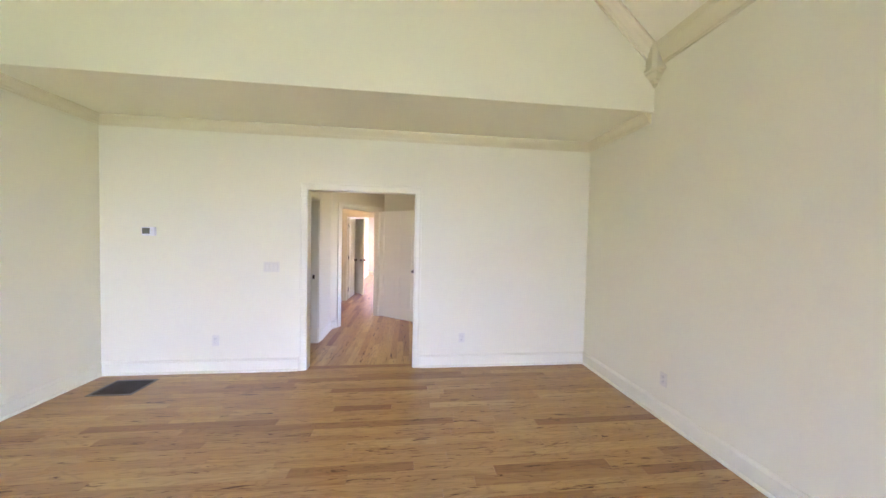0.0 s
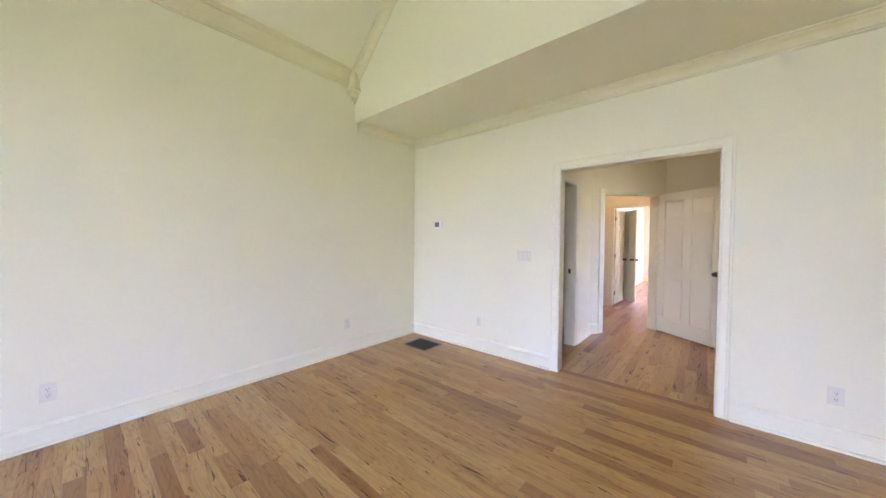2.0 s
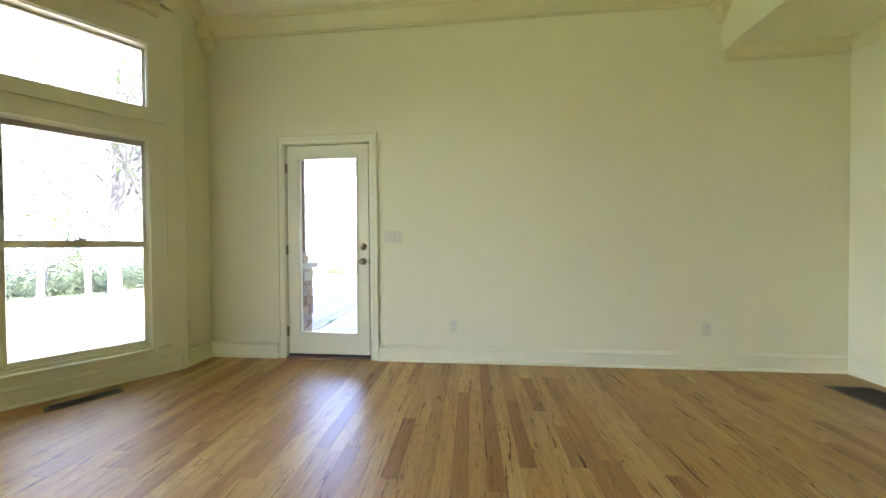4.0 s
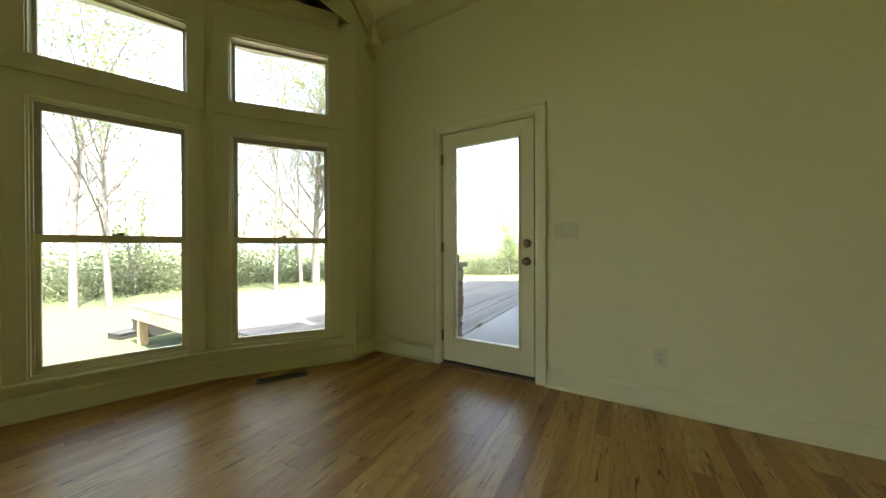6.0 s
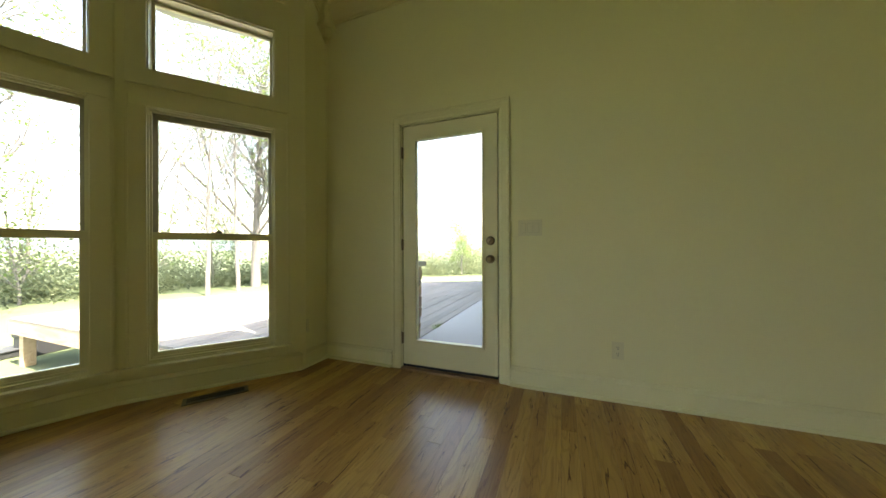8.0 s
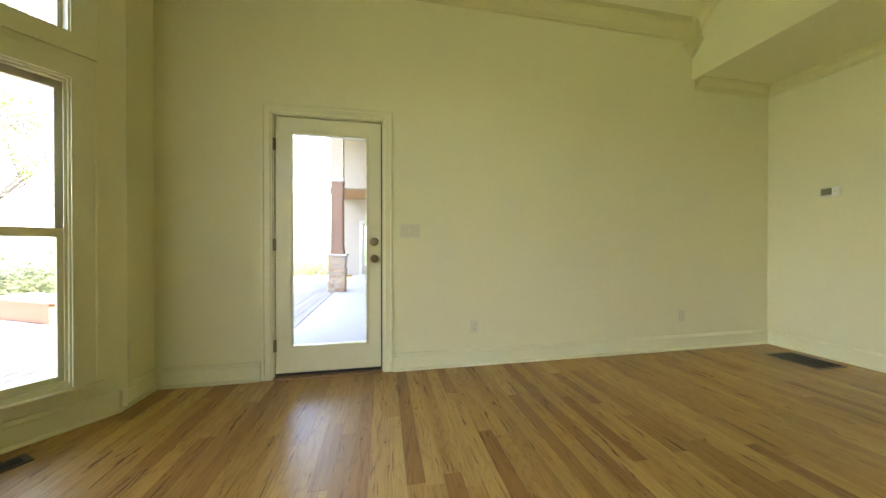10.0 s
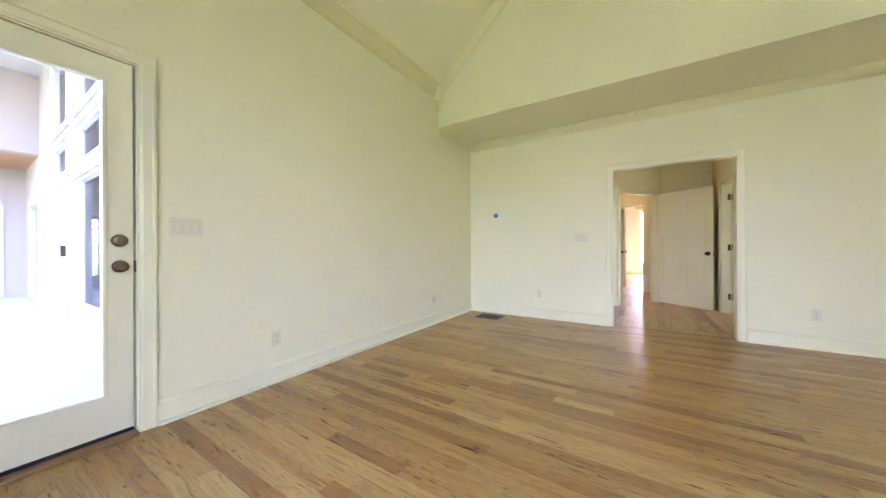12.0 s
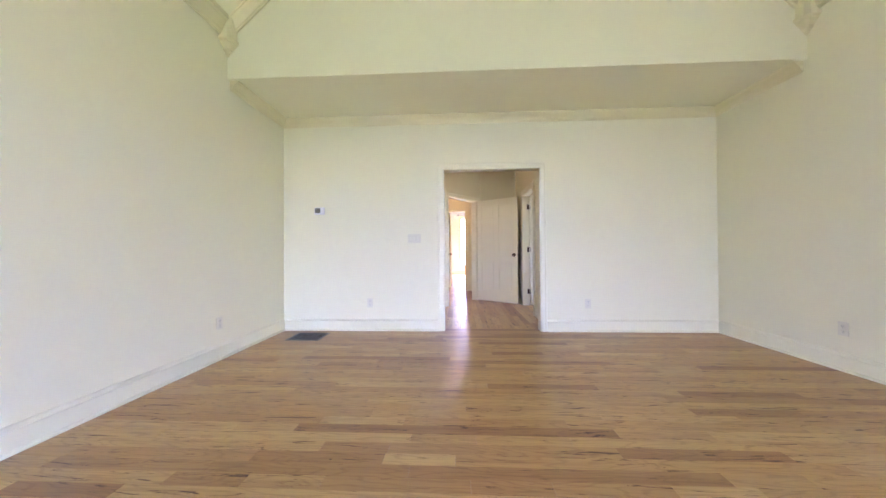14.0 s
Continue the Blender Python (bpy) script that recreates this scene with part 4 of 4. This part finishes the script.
deck = thing("deck", pose(0, 0, 0), "weathered grey timber deck on posts above the lawn", "deck")
unit = mesh_of(box(0, 1, -0.0685, 0.0685, -0.035, 0), "board", DECK)
drng = random.Random(7)
y = -5.365
while y > -12.15:
    sp = span(y)
    if sp and sp[1] - sp[0] > 0.3:
        x = sp[0]
        while x < sp[1] - 0.01:
            x1 = min(x + drng.uniform(2.4, 4.2), sp[1])
            if sp[1] - x1 < 0.5:
                x1 = sp[1]
            ob = new("board", unit)
            ob.parent = deck
            ob.matrix_basis = pose(x + 0.002, y, -0.1 - drng.uniform(0, 0.004)) @ Matrix.Diagonal((x1 - x - 0.004, 1, 1, 1))
            x = x1
    y -= 0.145
for (x0, y0), (x1, y1) in zip(OUT, OUT[1:] + OUT[:1]):
    if y0 == y1:
        continue
    d = Vector((x1 - x0, y1 - y0))
    m = Matrix.Translation((x0, y0, 0)) @ Matrix.Rotation(math.atan2(d.y, d.x), 4, "Z")
    part("rim_joist", box(0.02, d.length - 0.02, -0.045, -0.005, -0.36, -0.142, 0.003), DECK_SIDE, deck, "brown weathered rim joist", m)
for x, y in ((0.02, -11.9), (0.02, -9.4), (0.02, -7.2), (-2.2, -11.2), (-4.2, -10.2), (-6.6, -8.2), (-7.9, -6.2)):
    part("post", box(x - 0.07, x + 0.07, y - 0.07, y + 0.07, GROUND, -0.142, 0.004), DECK_SIDE, deck)
bench = thing("deck_bench", pose(-3.45, -9.45, -0.1, 0, 0, 64), "low brown timber box bench on the deck", "bench")
part("carcass", box(-0.75, 0.75, -0.22, 0.22, 0, 0.30, 0.004), plain("stained_timber", (0.19, 0.085, 0.05), 0.7, 0.1, 40.0, 2.0, 0.2), bench)
part("top", box(-0.78, 0.78, -0.25, 0.25, 0.301, 0.34, 0.005), DECK, bench, "pale weathered bench top")
for x, y, w, d, h in ((-0.02, -12.95, 0.45, 0.45, 0.14), (-0.42, -12.75, 0.55, 0.5, 0.40)):
    bx = thing("storage_box", pose(x, y, GROUND, 0, 0, 12), "low black plastic box standing on the lawn", "box")
    part("body", box(-w / 2, w / 2, -d / 2, d / 2, 0, h * 0.82, 0.02), BLACK_BOX, bx)
    part("lid", box(-w / 2 - 0.015, w / 2 + 0.015, -d / 2 - 0.015, d / 2 + 0.015, h * 0.821, h, 0.015), BLACK_BOX, bx)


# ---- trees ----
BARK = plain("grey_bark", (0.19, 0.175, 0.165), 0.9, 0.25, 18.0, 2.0, 0.9, 0.01)


def leaf_mat(name, a, b):
    m, nt, bs = node_mat(name)
    r = ramp(nt, [(0.0, a), (1.0, b)])
    link(nt, nt.nodes.new("ShaderNodeNewGeometry").outputs["Random Per Island"], r.inputs["Fac"])
    link(nt, r.outputs[0], bs.inputs["Base Color"])
    bs.inputs["Roughness"].default_value = 0.9
    bs.inputs["Specular IOR Level"].default_value = 0.1
    tl, mx = nt.nodes.new("ShaderNodeBsdfTranslucent"), nt.nodes.new("ShaderNodeMixShader")
    link(nt, r.outputs[0], tl.inputs[0])
    mx.inputs[0].default_value = 0.4
    link(nt, bs.outputs[0], mx.inputs[1])
    link(nt, tl.outputs[0], mx.inputs[2])
    link(nt, mx.outputs[0], nt.nodes["Material Output"].inputs["Surface"])
    return m


SPRING = leaf_mat("spring_leaves", (0.13, 0.21, 0.06), (0.24, 0.33, 0.11))
SHRUB = leaf_mat("shrub_leaves", (0.13, 0.16, 0.10), (0.28, 0.32, 0.20))


def tube(verts, faces, p, q, r0, r1, sides):
    d = (q - p).normalized()
    u = d.orthogonal().normalized()
    w = d.cross(u)
    base = len(verts)
    for c, r in ((p, r0), (q, r1)):
        for i in range(sides):
            a = 2 * math.pi * i / sides
            verts.append(c + (u * math.cos(a) + w * math.sin(a)) * r)
    for i in range(sides):
        j = (i + 1) % sides
        faces.append((base + i, base + j, base + sides + j, base + sides + i))


def tree(x, y, height, seed, leaves, radius=0.16, lean=0.0, low=0.22, deep=4, label="tall slender tree with bare spring branches on the lawn's edge"):
    rng = random.Random(seed)
    verts, faces, tips = [], [], []
    lverts, lfaces = [], []

    def grow(p, d, length, r, depth):
        steps = 3 if depth else 12
        for i in range(steps):
            q = p + d * (length / steps)
            r1 = r * (0.88 if depth else 0.91)
            tube(verts, faces, p, q, r, r1, 7 if depth < 2 else 3)
            d = (d + Vector((rng.uniform(-1, 1), rng.uniform(-1, 1), rng.uniform(-0.3, 0.7))) * (0.05 if depth == 0 else 0.22)).normalized()
            p, r = q, r1
            if depth < deep and (depth or (i + 1) / steps > low):
                for _ in range(2 if depth < 3 else 1):
                    a = rng.uniform(0, 2 * math.pi)
                    side = Vector((math.cos(a), math.sin(a), 0))
                    nd = (d * rng.uniform(0.7, 1.2) + side * rng.uniform(0.55, 0.9)).normalized()
                    grow(p, nd, length * (0.36 if depth == 0 else 0.62) * rng.uniform(0.7, 1.2), r * (0.42 if depth == 0 else 0.5), depth + 1)
            if depth >= 2:
                tips.append(p.copy())

    grow(Vector((0, 0, 0)), Vector((lean, 0, 1)).normalized(), height * 0.8, radius, 0)
    ob = thing("tree", pose(x, y, GROUND - 0.05), label, "tree", "", "trees")
    me = bpy.data.meshes.new("trunk")
    me.from_pydata(verts, [], faces)
    me.materials.append(BARK)
    for pl in me.polygons:
        pl.use_smooth = True
    tr = new("trunk", me)
    tr.parent = ob
    if leaves:
        for p in tips:
            if rng.random() < leaves:
                for _ in range(rng.randint(3, 7)):
                    c = p + Vector((rng.gauss(0, 0.16), rng.gauss(0, 0.16), rng.gauss(0, 0.12)))
                    u = Vector((rng.gauss(0, 1), rng.gauss(0, 1), rng.gauss(0, 1))).normalized() * 0.055
                    w = u.orthogonal() * 0.6
                    k = len(lverts)
                    lverts.extend((c - u, c + w, c + u, c - w))
                    lfaces.append((k, k + 1, k + 2, k + 3))
        lm = bpy.data.meshes.new("crown")
        lm.from_pydata(lverts, [], lfaces)
        lm.materials.append(SPRING)
        cr = new("crown", lm)
        cr.parent = ob
        cr["label"] = "sparse bright spring leaves"
    return ob


tree(-0.30, -18.9, 13.0, 11, 0.07, 0.12)
tree(-1.05, -18.6, 12.0, 12, 0.008, 0.11, 0.05)
tree(-4.6, -17.9, 11.0, 13, 0.006, 0.09)
tree(-6.1, -17.3, 12.0, 14, 0.01, 0.10)
tree(-7.6, -17.6, 11.0, 15, 0.012, 0.10)
tree(-9.1, -18.4, 13.0, 16, 0.14, 0.25)
tree(-10.6, -18.2, 13.0, 17, 0.14, 0.26)
tree(-12.2, -16.4, 12.0, 18, 0.02, 0.12)
tree(2.6, -20.5, 12.0, 19, 0.02, 0.12)
tree(5.5, -19.0, 12.0, 20, 0.02, 0.12)
tree(-19.0, -10.4, 3.8, 21, 0.16, 0.06, 0.0, 0.15, 3, "small young tree with fresh green leaves on the lawn")
for x, y, seed in ((-8.4, -20.6, 41), (-10.0, -21.0, 42), (-12.8, -20.2, 43), (-14.6, -18.0, 44), (-5.4, -20.4, 45), (-2.4, -21.2, 46)):
    tree(x, y, 4.2, seed, 0.08, 0.05, 0.0, 0.1, 3, "slim sapling in bright new leaf at the wood's edge")
for i in range(16):
    trng = random.Random(100 + i)
    a = radians(188 + i * 5.2)
    r = trng.uniform(30, 44)
    tree(r * math.cos(a), -3 + r * math.sin(a) * 0.85, trng.uniform(9, 13), 200 + i % 3, 0.02, 0.11, 0, 0.25, 3, "distant woodland tree in early leaf")


def shrubs(name, count, seed, place, size, label):
    rng = random.Random(seed)
    verts, faces = [], []
    for _ in range(count):
        x, y, h = place(rng)
        for _ in range(170):
            c = Vector((x + rng.gauss(0, 0.45), y + rng.gauss(0, 0.45), GROUND + abs(rng.gauss(0.45, 0.5)) * h))
            u = Vector((rng.gauss(0, 1), rng.gauss(0, 1), rng.gauss(0, 1))).normalized() * size
            w = u.orthogonal() * 0.7
            k = len(verts)
            verts.extend((c - u, c + w, c + u, c - w))
            faces.append((k, k + 1, k + 2, k + 3))
    me = bpy.data.meshes.new(name)
    me.from_pydata(verts, [], faces)
    me.materials.append(SHRUB)
    tagged(new(name, me), label, "shrubs", "", "stuff")


def ring_place(rng):
    a = radians(rng.uniform(185, 300))
    r = rng.uniform(20.5, 27)
    tall = 1.0 + 0.9 * noise.noise(Vector((a * 9.0, r * 0.2, 0)))
    return r * math.cos(a) - 1, r * math.sin(a) - 0.5, tall * rng.uniform(0.5, 1.5)


shrubs("undergrowth", 520, 5, ring_place, 0.065, "dense green undergrowth along the wood's edge")

# far hills
hb = bmesh.new()
hrow = []
for i in range(61):
    a = radians(170 + i * 2.5)
    h = 26 + 14 * noise.noise(Vector((i * 0.22, 3.1, 0))) + 5 * noise.noise(Vector((i * 0.7, 9.1, 0)))
    hrow.append((hb.verts.new((900 * math.cos(a), 900 * math.sin(a), GROUND - 2)), hb.verts.new((900 * math.cos(a), 900 * math.sin(a), GROUND + max(4, h)))))
for (a, b), (c, d) in zip(hrow, hrow[1:]):
    hb.faces.new((a, c, d, b))
setting("backdrop_hills", hb, plain("hazy_hills", (0.24, 0.31, 0.38), 1.0, 0.1, 0.05, 0.01, 0), "hazy blue line of distant wooded hills", "hills")


# ---- oak floors, board by board ----
BW = 0.083


def board_mesh(name, material, along):
    """A unit-long floor strip with eased top edges; its top lies at z = 0."""
    bm = bmesh.new()
    e, h = 0.0005, BW / 2 - 0.0002
    rows = []
    for ins, z in ((0, -0.018), (0, -e), (e, 0)):
        pts = [(0 + ins, -h + ins), (1 - ins, -h + ins), (1 - ins, h - ins), (0 + ins, h - ins)]
        rows.append([bm.verts.new((x, y, z) if along == "x" else (y, x, z)) for x, y in pts])
    for ra, rb in zip(rows, rows[1:]):
        for i in range(4):
            j = (i + 1) % 4
            bm.faces.new((ra[i], ra[j], rb[j], rb[i]))
    bm.faces.new(rows[-1])
    bmesh.ops.recalc_face_normals(bm, faces=bm.faces)
    return mesh_of(bm, name, material)


def strip_lengths(rng, lo, hi):
    x, first = lo, True
    while x < hi - 0.001:
        length = rng.choice((0.35, 0.5, 0.65, 0.8, 0.95, 1.15, 1.4, 1.8)) * (rng.uniform(0.3, 1) if first else 1)
        first = False
        x1 = min(x + length, hi)
        if hi - x1 < 0.22:
            x1 = hi
        yield x, x1
        x = x1


def room_span(y):
    if y > -D:
        return 0.0, W
    for p, q in zip(LEFT, LEFT[1:]):
        if p.y >= y > q.y:
            x = p.x + (q.x - p.x) * (p.y - y) / (p.y - q.y)
            return x, W - x
    return None


def board_floor(name, rows, along, label, near, seed, mat_ob, mat_isl):
    """rows: (place across, start, end). Boards within the stretch near are parts; the rest one joined part."""
    rng = random.Random(seed)
    floor = thing(name, pose(0, 0, 0), label, "floor", "structure")
    sub_mesh = board_mesh("board", mat_ob, along)
    co = np.array([v.co[:] for v in sub_mesh.vertices])
    polys = [tuple(p.vertices) for p in sub_mesh.polygons]
    verts, faces = [], []
    ax = 0 if along == "x" else 1
    for c, lo, hi in rows:
        for s0, s1 in strip_lengths(rng, lo, hi):
            place = (s0 + 0.0004, c) if along == "x" else (c, s0 + 0.0004)
            scale = s1 - s0 - 0.0008
            if near[0] <= c <= near[1]:
                ob = new("board", sub_mesh)
                ob.parent = floor
                ob.matrix_basis = pose(*place, 0) @ Matrix.Diagonal((scale if ax == 0 else 1, scale if ax == 1 else 1, 1, 1))
            else:
                k = len(verts)
                vv = co.copy()
                vv[:, ax] *= scale
                vv[:, 0] += place[0]
                vv[:, 1] += place[1]
                verts.extend(vv.tolist())
                faces.extend([tuple(i + k for i in f) for f in polys])
    if verts:
        me = bpy.data.meshes.new("boards")
        me.from_pydata(verts, [], faces)
        me.materials.append(mat_isl)
        ob = new("boards", me)
        ob.parent = floor
        ob["kind"] = "stuff"
    return floor


rows = []
c = -BW / 2 + 0.02
while c > -6.70:
    sp = room_span(min(c + BW / 2, -0.001))
    if sp:
        rows.append((c, sp[0] - 0.01, sp[1] + 0.01))
    c -= BW
board_floor("floor", rows, "x", "narrow oak strip floor with warm mixed tones and dark streaks", (-5.15, -1.75), 3, OAK_X, OAK_X_ISL)
setting("subfloor", box(-0.14, W + 0.14, -6.9, 0.12, -0.059, -0.02), SLOT, "dark underlay below the oak boards", "floor")
rows = [(0.6 + BW * (k + 0.5), 0.1045, 9.5) for k in range(58)]
board_floor("floor_hall", rows, "y", "oak strip floor of the hall and far room", (2.05, 3.40), 4, OAK_Y, OAK_Y_ISL)
setting("subfloor_hall", box(0.4, 5.6, 0.121, 9.7, -0.059, -0.02), SLOT, "dark underlay below the hall boards", "floor")
part("header_board", box(2.09, 3.286, 0.0205, 0.1035, -0.018, 0.0, 0.001), OAK_X, bpy.data.objects["floor_hall"], "oak strip laid across the opening")
